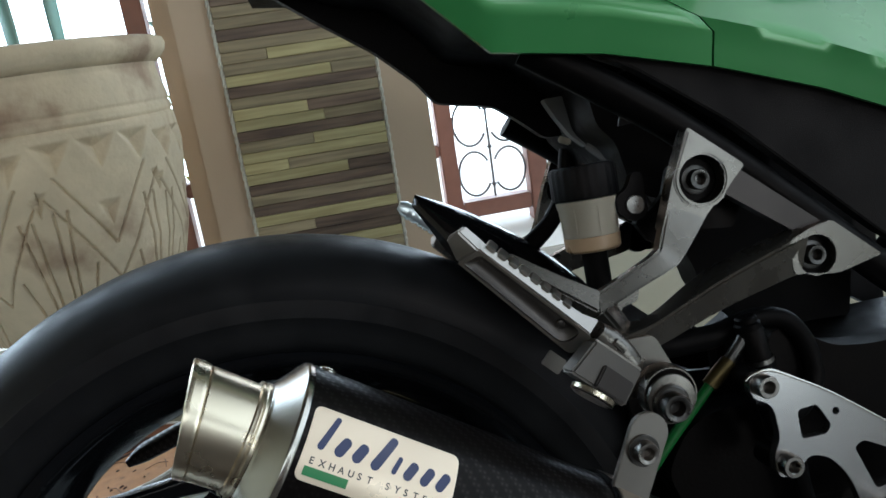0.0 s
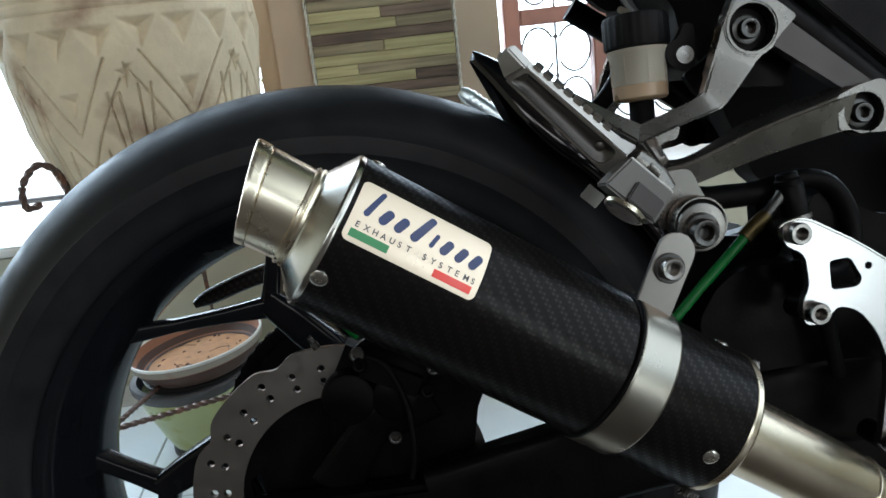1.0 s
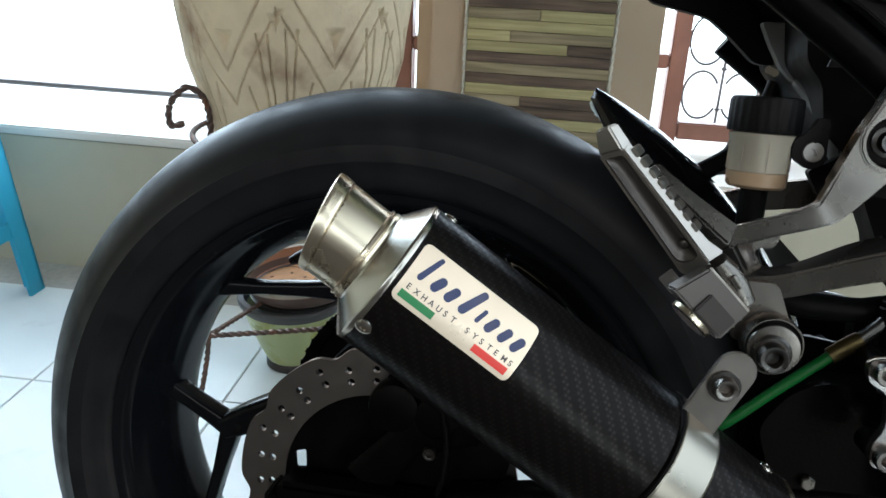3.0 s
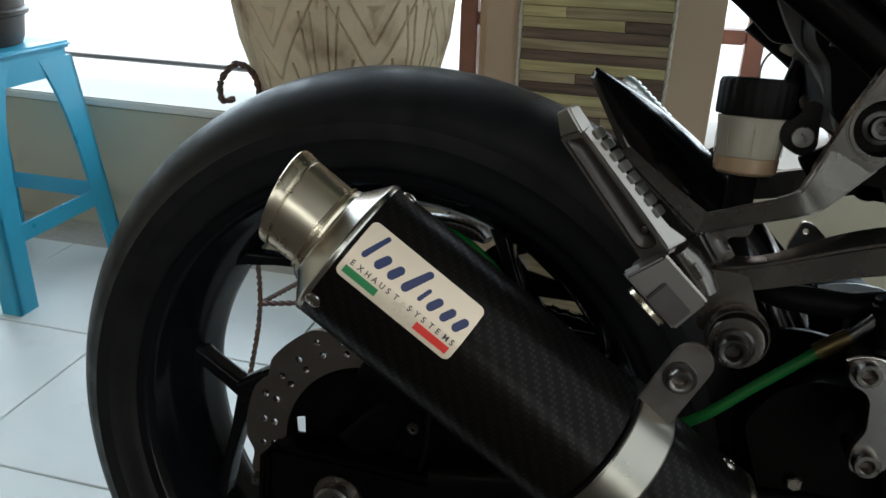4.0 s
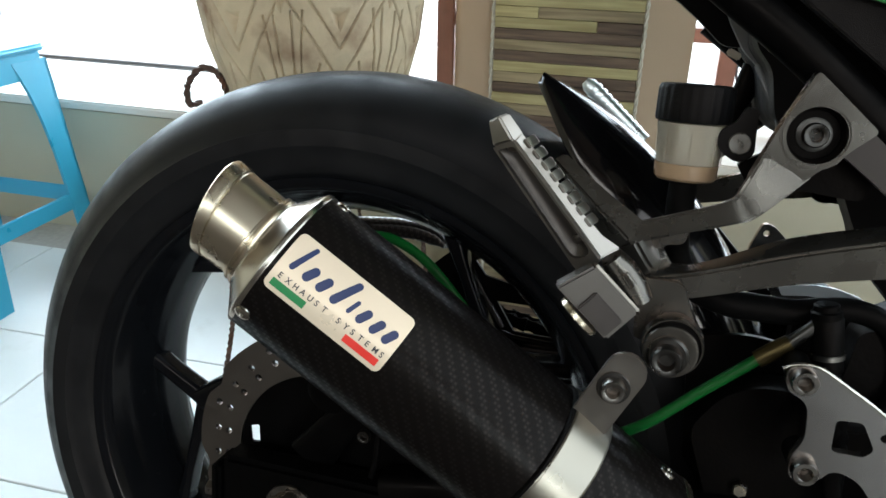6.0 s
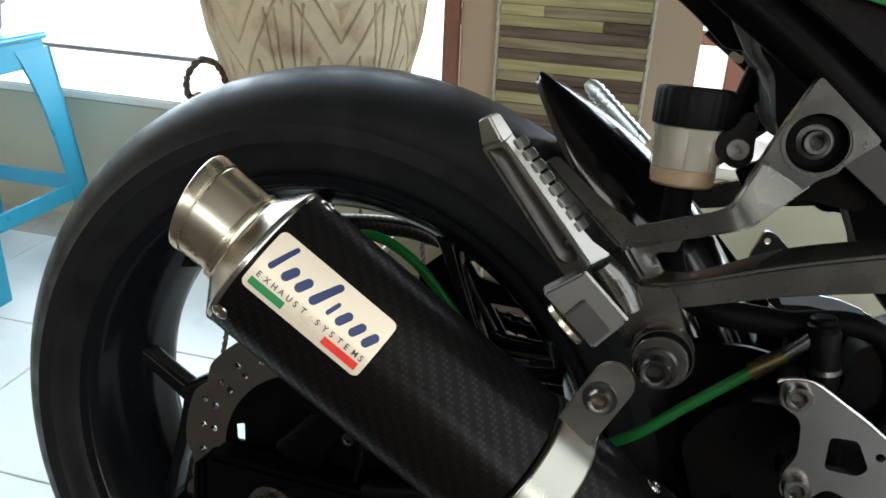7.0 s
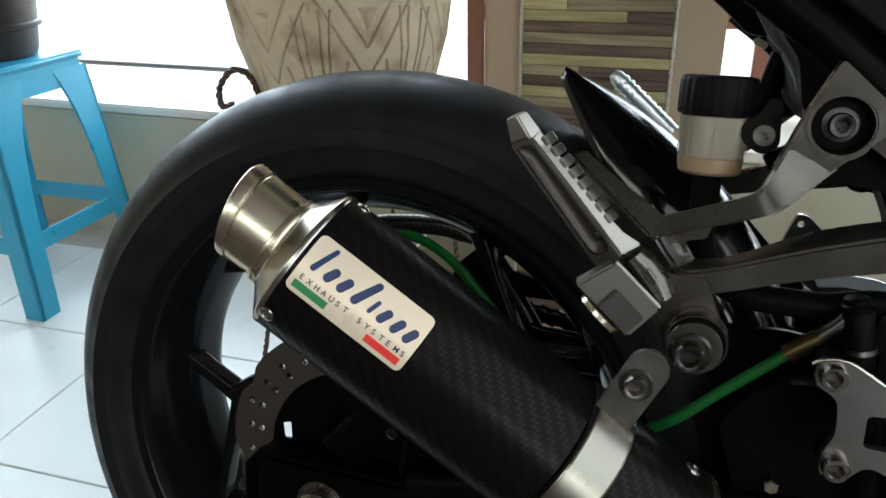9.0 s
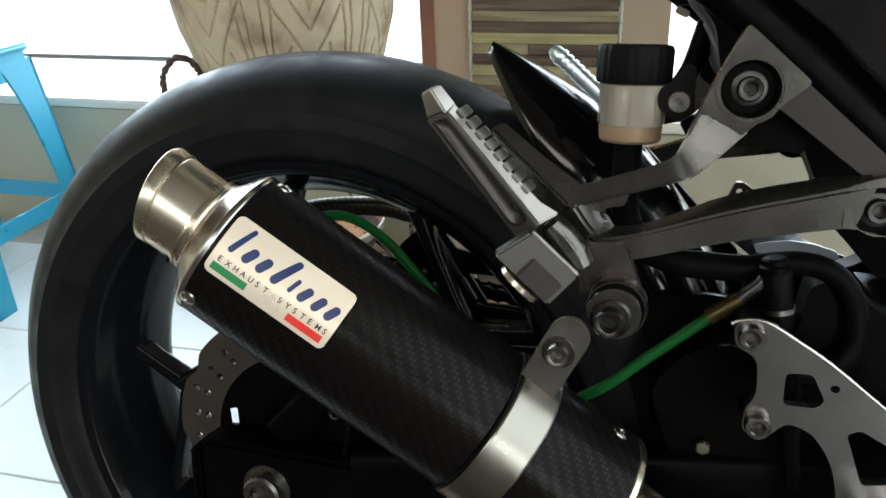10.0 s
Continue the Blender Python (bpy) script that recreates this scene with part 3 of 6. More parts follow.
def blade(x, y, z, h, lean, turn, width):
    bm = bmesh.new()
    pts = [(x + lean * math.cos(turn) * (k / 8) ** 2, y + lean * math.sin(turn) * (k / 8) ** 2, z + h * k / 8) for k in range(9)]
    w = [width * min(1.0, 0.6 + k / 6) * (1 - (k / 8.2) ** 4) + 0.001 for k in range(9)]
    return sweep(pts, w, [q * 0.35 + 0.001 for q in w], ref=(math.cos(turn + 1.3), math.sin(turn + 1.3), 0), n=10, smooth=3)


plant = tagged(new("snake_plant"), "upright grey-green snake plant growing in the carved pot", "plant")
for x, y, h, lean, turn, w in ((-0.257, 0.550, 0.36, 0.02, 2.6, 0.0135), (-0.206, 0.550, 0.34, 0.015, 1.2, 0.0085), (-0.36, 0.53, 0.30, 0.04, 3.0, 0.018), (-0.315, 0.60, 0.28, 0.05, 2.0, 0.016), (-0.335, 0.47, 0.36, 0.02, 2.0, 0.017)):
    part("leaf", blade(x, y, POT_Z + 0.27, h, lean, turn, w), LEAF, plant)


# a yellowing palm outside, between the window post and the pillar
palm = tagged(new("garden_palm"), "yellow-green potted palm outside beyond the window", "plant")
part("stem", sweep([(-0.275, 1.62, -0.12), (-0.272, 1.62, 0.30), (-0.268, 1.62, 0.62), (-0.275, 1.62, 0.86)], (0.006, 0.005, 0.004, 0.003), n=8, smooth=4), LEAF, palm)
fronds = random.Random(12)
for k in range(26):
    z = 0.42 + 0.018 * k
    turn = fronds.uniform(0, 6.28)
    part("leaf", blade(-0.270, 1.62, z, fronds.uniform(0.03, 0.06), fronds.uniform(0.02, 0.045), turn, fronds.uniform(0.003, 0.006)), (YELLOW_LEAF, LEAF, YELLOW_LEAF)[k % 3], palm)


def twisted(points, r=0.0042, turns=130.0):
    """A square iron rod twisted on itself."""
    pts = spline(points, 14)
    bm = bmesh.new()
    rings, run = [], 0.0
    for i, p in enumerate(pts):
        t = (pts[min(i + 1, len(pts) - 1)] - pts[max(i - 1, 0)]).normalized()
        _, a, b = frame_of(t)
        run += (p - pts[i - 1]).length if i else 0
        ring = []
        for k in range(8):
            q = math.pi * k / 4 + run * turns
            rr = r * (1.25 if k % 2 == 0 else 0.85)
            ring.append(bm.verts.new(p + (a * math.cos(q) + b * math.sin(q)) * rr))
        rings.append(ring)
    for x, y in zip(rings, rings[1:]):
        for k in range(8):
            bm.faces.new((x[k], x[(k + 1) % 8], y[(k + 1) % 8], y[k]))
    bm.faces.new(rings[0])
    bm.faces.new(rings[-1])
    return bm


stand = tagged(new("pot_stand"), "rusty twisted-iron plant stand with curled ends", "plant stand")
LEGS = ((218, (-0.370, 0.442)), (8, (-0.085, 0.552)), (96, (-0.300, 0.800)))
for turn, base in LEGS:
    c, s = math.cos(radians(turn)), math.sin(radians(turn))
    rod = []
    for r, z in ((0.185, 0.004), (0.172, 0.05), (0.150, 0.16), (0.146, 0.30), (0.150, 0.43), (0.168, 0.475), (0.195, 0.49), (0.212, 0.475), (0.207, 0.455), (0.19, 0.455)):
        x, y = POT[0] + r * c, POT[1] + r * s
        low = min(1.0, max(0.0, (0.43 - z) / 0.27))
        if turn != 218:
            x, y = x + (base[0] + (r - 0.150) * c - x) * low, y + (base[1] + (r - 0.150) * s - y) * low
        else:
            x, z = x + 0.034 * max(0.0, z - 0.36) / 0.09, z + 0.034 * max(0.0, z - 0.36) / 0.09
        rod.append((x, y, z))
    part("leg", twisted(rod, 0.0037), IRON, stand)
for (_, a), (_, b) in zip(LEGS, LEGS[1:] + LEGS[:1]):
    ends = [Vector((*p, 0.163 if p[1] < 0.7 else 0.141)) for p in (a, b)]
    part("bar", twisted([tuple(ends[0].lerp(ends[1], k / 6)) for k in range(7)], 0.0036), IRON, stand)
part("ring", twisted([(POT[0] + 0.146 * math.cos(t), POT[1] + 0.146 * math.sin(t), 0.462) for t in np.linspace(0, 2 * math.pi, 25)], 0.0035), IRON, stand)

# ---- clay bowl in a green pot on the floor ----
pot_at = (-0.319, 0.663, 0.0)
bowl_at = (-0.297, 0.663, 0.0)
green = tagged(new("green_pot"), "mottled lime green glazed pot on the tiled floor", "plant pot")
part("body", lathe([(0.0165, 0.049), (0.022, 0.052), (0.045, 0.062), (0.075, 0.074), (0.105, 0.083), (0.121, 0.087), (0.123, 0.084), (0.118, 0.078), (0.07, 0.066), (0.065, 0.002)], pot_at, n=64), LIME_POT, green)
part("foot", lathe([(0.0, 0.049), (0.002, 0.051), (0.012, 0.051), (0.0163, 0.048), (0.0163, 0.002)], pot_at, n=64), DARK_POT, green, "dark foot ring")
part("lip", lathe([(0.1190, 0.085), (0.1200, 0.0895), (0.126, 0.0915), (0.130, 0.0950), (0.137, 0.0960), (0.1400, 0.0940), (0.1400, 0.0850), (0.1235, 0.0800)], pot_at, n=64, closed=True), LOOM, green, "broad dark grey lip")
liner = tagged(new("pot_liner"), "dark plastic pot nested between the green pot and the bowl", "plant pot")
part("body", lathe([(0.1236, 0.060), (0.1240, 0.074), (0.138, 0.080), (0.1440, 0.083), (0.1460, 0.080), (0.1460, 0.060)], (pot_at[0] + 0.010, pot_at[1], 0.0), n=48), DARK_POT, liner)
bowl = tagged(new("clay_bowl"), "shallow terracotta bowl of dry soil tilted above a green pot", "plant pot")
bowl.matrix_world = Matrix.Translation((bowl_at[0], bowl_at[1], 0.176)) @ Matrix.Rotation(radians(-5), 4, "Y") @ Matrix.Translation((-bowl_at[0], -bowl_at[1], -0.176))
# terracotta wall turned from the window, its shade painted as dark brown
part("outside", lathe([(0.1490, 0.060), (0.1495, 0.0830), (0.155, 0.0910), (0.166, 0.0985), (0.176, 0.1030), (0.1765, 0.0980), (0.160, 0.0885), (0.1520, 0.0700)], bowl_at, n=64, closed=True), SHADE_AND_SOIL_BROWN, bowl, "outside of the bowl, shade in its colour")
part("bowl", lathe([(0.1545, 0.060), (0.1548, 0.080), (0.160, 0.087), (0.172, 0.097), (0.1762, 0.1045), (0.188, 0.1075), (0.1905, 0.1080), (0.1905, 0.1055), (0.178, 0.1000), (0.168, 0.0940), (0.160, 0.0880), (0.159, 0.001)], bowl_at, n=64), CLAY, bowl, "terracotta bowl with a pale outer band")
part("rim", lathe([(0.1880, 0.1078), (0.1912, 0.1090), (0.1928, 0.1078), (0.1926, 0.1058), (0.1902, 0.1050)], bowl_at, n=64, closed=True), CEILING, bowl, "pale lime-crusted rim")
part("band", lathe([(0.1772, 0.1052), (0.1775, 0.1062), (0.1878, 0.1086), (0.1880, 0.1076)], bowl_at, n=64, closed=True), LIMED, bowl, "pale limed outer band")
part("soil", lathe([(0.1598, 0.0872), (0.163, 0.085), (0.1645, 0.06), (0.1638, 0.03), (0.165, 0.002)], bowl_at, n=64, wave=lambda t, s, r: r * (1 + 0.012 * math.sin(5 * t) + 0.008 * math.sin(11 * t))), SOIL, bowl, "dry reddish soil")
part("soil_crust", lathe([(0.1590, 0.0890), (0.1640, 0.0905), (0.1652, 0.0880), (0.1640, 0.0850)], bowl_at, n=64, closed=True, wave=lambda t, s, r: r * (1 + 0.012 * math.sin(3 * t))), SHADE_AND_SOIL_BROWN, bowl, "dark edge of the soil")
crumbs = random.Random(3)
for k in range(26):
    q, rr = crumbs.uniform(0, 6.28), 0.078 * math.sqrt(crumbs.random())
    size = crumbs.uniform(0.0010, 0.0032)
    part("crumb", lathe([(-0.002, 0.0005), (-0.001, size), (0.0006, size * 0.7), (0.0014, 0.0004)], (bowl_at[0] + rr * math.cos(q), bowl_at[1] + rr * math.sin(q), 0.1648), n=7, wave=lambda t, s, r: r * (1 + 0.5 * math.sin(2 * t))), SHADE_AND_SOIL_BROWN, bowl)
for k in range(4):
    q = crumbs.uniform(0, 6.28)
    a = Vector((bowl_at[0] + 0.05 * math.cos(q), bowl_at[1] + 0.05 * math.sin(q), 0.1656))
    b = a + Vector((crumbs.uniform(-0.05, 0.03), crumbs.uniform(-0.03, 0.03), 0))
    part("twig", sweep([a, a.lerp(b, 0.5) + Vector((0, 0.006, 0.001)), b], 0.0005, n=6, smooth=4), SHADE_AND_SOIL_BROWN, bowl, "dry twig")


# ---- blue stool with a dark pot ----
def stool():
    e = new("plastic_stool")
    m = Matrix.Translation((-1.091, 0.663, 0)) @ Matrix.Rotation(radians(1), 4, "Z")
    H = 0.468
    e.matrix_world = m

    def half(z):
        return 0.158 - 0.032 * z / H

    for sx in (-1, 1):
        for sy in (-1, 1):
            one = bmesh.new()
            # an angle-shaped leg, wide at the top and narrow at the foot
            for along in ("x", "y"):
                rows = []
                for z in (0.0, 0.02, 0.15, 0.26, 0.32, 0.36, 0.39, 0.42, H - 0.02):
                    w = 0.044 + 0.050 * (z / H) ** 5 + 0.006 * z / H
                    h = half(z)
                    t = 0.007
                    if along == "x":
                        quad = ((h, h), (h - w, h), (h - w, h - t), (h, h - t))
                    else:
                        quad = ((h, h), (h, h - w), (h - t, h - w), (h - t, h))
                    rows.append([one.verts.new((sx * a, sy * b, z)) for a, b in quad])
                for p, q in zip(rows, rows[1:]):
                    for k in range(4):
                        one.faces.new((p[k], p[(k + 1) % 4], q[(k + 1) % 4], q[k]))
                one.faces.new(rows[0])
                one.faces.new(rows[-1])
            part("leg", one, BLUE_PLASTIC, e, smooth=30)
    for k in range(4):
        z0 = 0.150
        h = half(z0) - 0.004
        one = box((2 * h - 0.05, 0.006, 0.036), (0, h, z0), 0.002)
        bmesh.ops.rotate(one, cent=(0, 0, 0), matrix=Matrix.Rotation(radians(90 * k), 3, "Z"), verts=one.verts)
        part("stretcher", one, BLUE_PLASTIC, e, smooth=30)
        h = half(H) - 0.002
        one = box((2 * h - 0.02, 0.006, 0.05), (0, h, H - 0.03), 0.002)
        bmesh.ops.rotate(one, cent=(0, 0, 0), matrix=Matrix.Rotation(radians(90 * k), 3, "Z"), verts=one.verts)
        part("apron", one, BLUE_PLASTIC, e, smooth=30)
    part("seat", box((0.262, 0.262, 0.014), (0, 0, H + 0.001), 0.006, segments=3), BLUE_PLASTIC, e)
    return tagged(e, "sky blue moulded plastic stool on the tiled floor", "stool")


stool()
dark_pot = tagged(new("dark_pot"), "black ribbed plastic plant pot standing on the stool", "plant pot")
part("body", lathe([(0.477, 0.082), (0.49, 0.088), (0.60, 0.105), (0.66, 0.112), (0.665, 0.120), (0.69, 0.122), (0.693, 0.112), (0.66, 0.105), (0.655, 0.002)], (-1.080, 0.676, 0), n=48), DARK_POT, dark_pot)
part("band", lathe([(0.53, 0.096), (0.533, 0.102), (0.541, 0.1035), (0.545, 0.098)], (-1.080, 0.676, 0), n=48), DARK_POT, dark_pot)


# ---- the motorcycle: x ahead, y to its left, z up, leaning on its side stand ----
bike = tagged(new("motorcycle"), "green and black sports motorcycle leaning on its side stand", "motorcycle")
bike.matrix_world = pose(0, 0, 0, -10.545, 0, 0)
HUB = Vector((0, 0, 0.313))
AXLE = (0, 1, 0)


def wheel_lathe(profile, n=96, **more):
    """profile of (y, radius) turned round the axle."""
    return lathe(profile, HUB, AXLE, n, basis=(Vector((0, 1, 0)), Vector((1, 0, 0)), Vector((0, 0, 1))), **more)


tyre_side = [(-0.050, 0.226), (-0.0565, 0.2310), (-0.0595, 0.2352), (-0.0618, 0.2372), (-0.0636, 0.2415), (-0.0658, 0.2480), (-0.0685, 0.2575), (-0.0692, 0.2580), (-0.0698, 0.2645), (-0.0700, 0.2705), (-0.0690, 0.2712), (-0.0662, 0.2795), (-0.0600, 0.2893), (-0.0508, 0.2985), (-0.0400, 0.3062), (-0.0250, 0.3108), (-0.0100, 0.3128)]
tyre = part("rear_tyre", wheel_lathe(tyre_side + [(-y, r) for y, r in reversed(tyre_side)] + [(0.04, 0.224), (-0.04, 0.224)], 160, closed=True), RUBBER, bike, "smooth-sided black rubber tyre")
rim_out = [(-0.0535, 0.2240), (-0.0585, 0.2295), (-0.0612, 0.2338), (-0.0626, 0.2332), (-0.0622, 0.2275), (-0.0580, 0.2190), (-0.0530, 0.2150), (-0.0470, 0.2130), (-0.0430, 0.2095), (-0.0340, 0.2045), (-0.0150, 0.2005)]
rim_near = rim_out[:5] + [(-0.0590, 0.2235), (-0.0530, 0.2200), (-0.0470, 0.2170), (-0.0430, 0.2145), (-0.0340, 0.2095), (-0.0200, 0.2035), (-0.0100, 0.2005)]
rim = part("rear_rim", wheel_lathe(rim_near + [(-y, r) for y, r in reversed(rim_out)] + [(0.03, 0.214), (-0.03, 0.216)], 128, closed=True), RIM_BLACK, bike, "black enamelled wheel rim")


def polar(deg, r, y=0.0):
    return Vector((r * math.cos(radians(deg)), y, 0.313 + r * math.sin(radians(deg))))


# slanted spokes, each forked into a short and a long arm
for k in range(5):
    mid = 179.5 - 72 * k
    part("spoke", sweep([polar(mid - 30, 0.030, -0.009), polar(mid - 22, 0.085, -0.009), polar(mid - 8, 0.122, -0.009), polar(mid, 0.154, -0.009)], (0.020, 0.0160, 0.0140, 0.0110), (0.024, 0.016, 0.013, 0.0115), n=20, power=5, smooth=4), RIM_BLACK, rim)
    for reach, width in ((-9, (0.0085, 0.0072, 0.0066, 0.0074)), (33, (0.0090, 0.0060, 0.0050, 0.0076))):
        a, b = polar(mid, 0.148, -0.009), polar(mid + reach, 0.208, -0.009)
        part("spoke_arm", sweep([a, a.lerp(b, 0.33), a.lerp(b, 0.66), b], width, (0.0105, 0.0100, 0.0100, 0.0110), n=20, power=5, smooth=4), RIM_BLACK, rim)
part("hub", wheel_lathe([(-0.070, 0.030), (-0.068, 0.040), (-0.03, 0.044), (0.03, 0.044), (0.07, 0.052), (0.075, 0.030)], 48), RIM_BLACK, rim)

# brake disc: waved edge, pairs of holes
DISC_Y = -0.0850


def petal(t, k=9):
    return 0.1100 - 0.0056 * max(0.0, math.cos(k * (t - radians(151)))) ** 3


DC = Vector((0.004, DISC_Y, 0.3225))
disc_edge = [(DC.x + petal(t) * math.cos(t), DC.z + petal(t) * math.sin(t)) for t in np.linspace(0, 2 * math.pi, 160, endpoint=False)]
disc_holes = [circle(DC.x, DC.z, 0.0735, 64)]
for k in range(27):
    a = radians(106.2 + 40 * k / 3)
    for r in ((0.0992, 0.0887) if k % 3 == 1 else (0.0945, 0.0850)):
        disc_holes.append(circle(DC.x + r * math.cos(a), DC.z + r * math.sin(a), 0.0028, 12))
part("brake_disc", plate(disc_edge, DISC_Y - 0.0025, DISC_Y + 0.0025, disc_holes, 0.0), DISC_STEEL, bike, "drilled wavy steel brake disc", smooth=30)
carrier = [(DC.x + 0.0738 * math.cos(t), DC.z + 0.0738 * math.sin(t)) for t in np.linspace(0, 2 * math.pi, 80, endpoint=False)]
windows = [fillet([(-0.0630, 0.3400), (-0.0540, 0.3430), (-0.0530, 0.3270), (-0.0615, 0.3260)], 0.002)]
part("disc_carrier", plate(carrier, DISC_Y - 0.001, DISC_Y + 0.004, windows, 0.0008), SATIN_BLACK, bike, "black disc carrier", smooth=30)

# swingarm, axle and caliper
arm = part("swingarm", box((0.146, 0.026, 0.074), (0.0110, -0.1165, 0.2995), 0.004), SATIN_BLACK, bike, "black box-section swingarm", smooth=30)
part("arm_beam", sweep([(0.070, -0.1165, 0.3125), (0.148, -0.1155, 0.3275), (0.20, -0.115, 0.338), (0.36, -0.10, 0.350), (0.50, -0.095, 0.35)], (0.0335, 0.0325, 0.032, 0.034, 0.04), 0.0145, n=16, power=6), SATIN_BLACK, arm)
part("arm_beam", sweep([(-0.06, 0.1165, 0.306), (0.02, 0.1165, 0.318), (0.09, 0.116, 0.346), (0.20, 0.115, 0.350), (0.36, 0.10, 0.350), (0.50, 0.095, 0.35)], (0.030, 0.028, 0.026, 0.026, 0.03, 0.04), 0.0145, n=16, power=6), SATIN_BLACK, arm)
part("adjuster_cap", box((0.008, 0.030, 0.058), (-0.0665, -0.1165, 0.300), 0.003), SATIN_BLACK, arm, "black chain adjuster end cap")
part("adjuster_bolt", lathe([(0, 0.006), (0.010, 0.006), (0.011, 0.005)], (-0.0705, -0.1165, 0.298), (-1, 0, 0), 6), BOLT, arm)
part("axle_nut", lathe([(0, 0.0195), (0.003, 0.0195), (0.0032, 0.0150), (0.012, 0.0150), (0.014, 0.013), (0.014, 0.009), (0.010, 0.0085), (0.010, 0.001)], (-0.003, -0.1300, 0.3065), (0, -1, 0), 32), BOLT, bike, "dull grey steel axle end")
cal = part("brake_caliper", box((0.074, 0.056, 0.046), (0.050, -0.090, 0.412), 0.016, m=Matrix.Rotation(radians(28), 4, "Y"), segments=3), SATIN_BLACK, bike, "black brake caliper over the disc")
part("caliper_bracket", sweep([(0.0, -0.104, 0.335), (0.03, -0.108, 0.375), (0.075, -0.108, 0.395)], (0.018, 0.014, 0.018), 0.006, n=12, power=5), SATIN_BLACK, cal)
for bx, bz in ((0.030, 0.424), (0.074, 0.400)):
    socket_bolt((bx, -0.117, bz), (0, -1, 0), 0.0050, 0.004, m_list=SATIN_BLACK, parent=cal, label="blackened bolt")

part("caliper_carrier", plate(fillet([(0.004, 0.335), (0.002, 0.385), (0.012, 0.424), (0.050, 0.446), (0.100, 0.440), (0.112, 0.395), (0.100, 0.335)], 0.012), -0.1000, -0.0900, [], 0.002), SATIN_BLACK, cal, smooth=30)
for x, z, r in ((0.0190, 0.3990, 0.0195), (0.0510, 0.3960, 0.0175)):
    part("piston_housing", lathe([(0, r), (0.010, r), (0.014, r * 0.92), (0.016, r * 0.7), (0.0165, 0.001)], (x, -0.1000, z), (0, -1, 0), 32), SATIN_BLACK, cal, "black piston housing")
for x, z in ((0.0290, 0.4310), (0.0480, 0.3700), (0.0800, 0.4150)):
    socket_bolt((x, -0.1150, z), (0, -1, 0), 0.0050, 0.0045, m_list=DARK_STEEL, parent=cal, label="dark steel bolt")
part("brake_line", sweep([(0.0300, -0.1120, 0.4300), (0.0480, -0.1180, 0.4200), (0.0590, -0.1200, 0.3900), (0.0600, -0.1220, 0.3600), (0.0560, -0.1200, 0.3400)], 0.0022, n=10, smooth=6), SOFT_RUBBER, cal, "thin black sensor lead")
part("bleed_nipple", lathe([(0, 0.0030), (0.004, 0.0030), (0.005, 0.0020), (0.010, 0.0018)], (0.0000, -0.0980, 0.4350), (-0.5, -0.3, 1), 12), DARK_STEEL, cal)
teeth = [(r * math.cos(t), 0.313 + r * math.sin(t)) for k in range(43) for t, r in ((2 * math.pi * k / 43, 0.1145), (2 * math.pi * (k + 0.35) / 43, 0.1145), (2 * math.pi * (k + 0.5) / 43, 0.1090), (2 * math.pi * (k + 0.85) / 43, 0.1090))]
slots = [circle(*polar(36 + 72 * k, 0.080).xz, 0.010, 16) for k in range(5)]
part("sprocket_carrier", wheel_lathe([(0.030, 0.040), (0.034, 0.084), (0.040, 0.092), (0.078, 0.092), (0.080, 0.060)], 48), SATIN_BLACK, rim, "black sprocket carrier")
sprocket = part("rear_sprocket", plate(teeth, 0.0820, 0.0880, slots, 0.0), SATIN_BLACK, bike, "dark rear sprocket", smooth=30)
run = [polar(a, 0.1150, 0.085) for a in range(96, 276, 6)]
run = [Vector((0.50, 0.085, 0.345)).lerp(run[0], k / 40) for k in range(40)] + run + [run[-1].lerp(Vector((0.50, 0.085, 0.290)), k / 40) for k in range(1, 41)]
chain = bmesh.new()
for k, (a, b) in enumerate(zip(run, run[1:])):
    d = (b - a) * 0.16
    for y in ((-0.0075, 0.0075) if k % 2 else (-0.0050, 0.0050)):
        o = Vector((0, y, 0))
        sweep([a - d + o, a.lerp(b, 0.5) + o, b + d + o], (0.0072, 0.0052, 0.0072), 0.0010, n=8, power=4, bm=chain)
    sweep([a + Vector((0, -0.0062, 0)), a + Vector((0, 0.0062, 0))], 0.0042, ref=(1, 0, 0), n=8, bm=chain)
part("drive_chain", chain, SATIN_BLACK, sprocket, "greasy black drive chain")
part("chain_guard", sweep([(-0.138, 0.110, 0.446), (-0.122, 0.110, 0.452), (-0.066, 0.110, 0.4680), (0.000, 0.110, 0.4740), (0.030, 0.110, 0.4700), (0.044, 0.108, 0.4640)], (0.004, 0.0080, 0.0090, 0.0090, 0.0085, 0.0040), 0.012, n=16, power=4, smooth=4), FINE_CARBON, bike, "fine carbon twill chain guard")

shield = part("inner_shield", plate(fillet([(0.038, 0.452), (0.062, 0.474), (0.128, 0.476), (0.178, 0.430), (0.188, 0.385), (0.165, 0.350), (0.030, 0.350)], 0.006), 0.0560, 0.0600, [
    fillet([(0.0830, 0.4660), (0.0919, 0.4697), (0.1193, 0.4480), (0.0933, 0.4531)], 0.001), fillet([(0.1055, 0.4310), (0.1386, 0.4309), (0.1604, 0.4037), (0.1233, 0.4043)], 0.001)], 0.0006), SATIN_BLACK, bike, "black plastic splash shield", smooth=30)
part("shield_edge", sweep([(0.0700, 0.0535, 0.4730), (0.0840, 0.0535, 0.4510), (0.1020, 0.0535, 0.4240), (0.1130, 0.0535, 0.4080)], (0.0022, 0.0026, 0.0026, 0.0018), 0.0030, n=12, power=5), GREY_SATIN, shield, "dark grey edge strip")
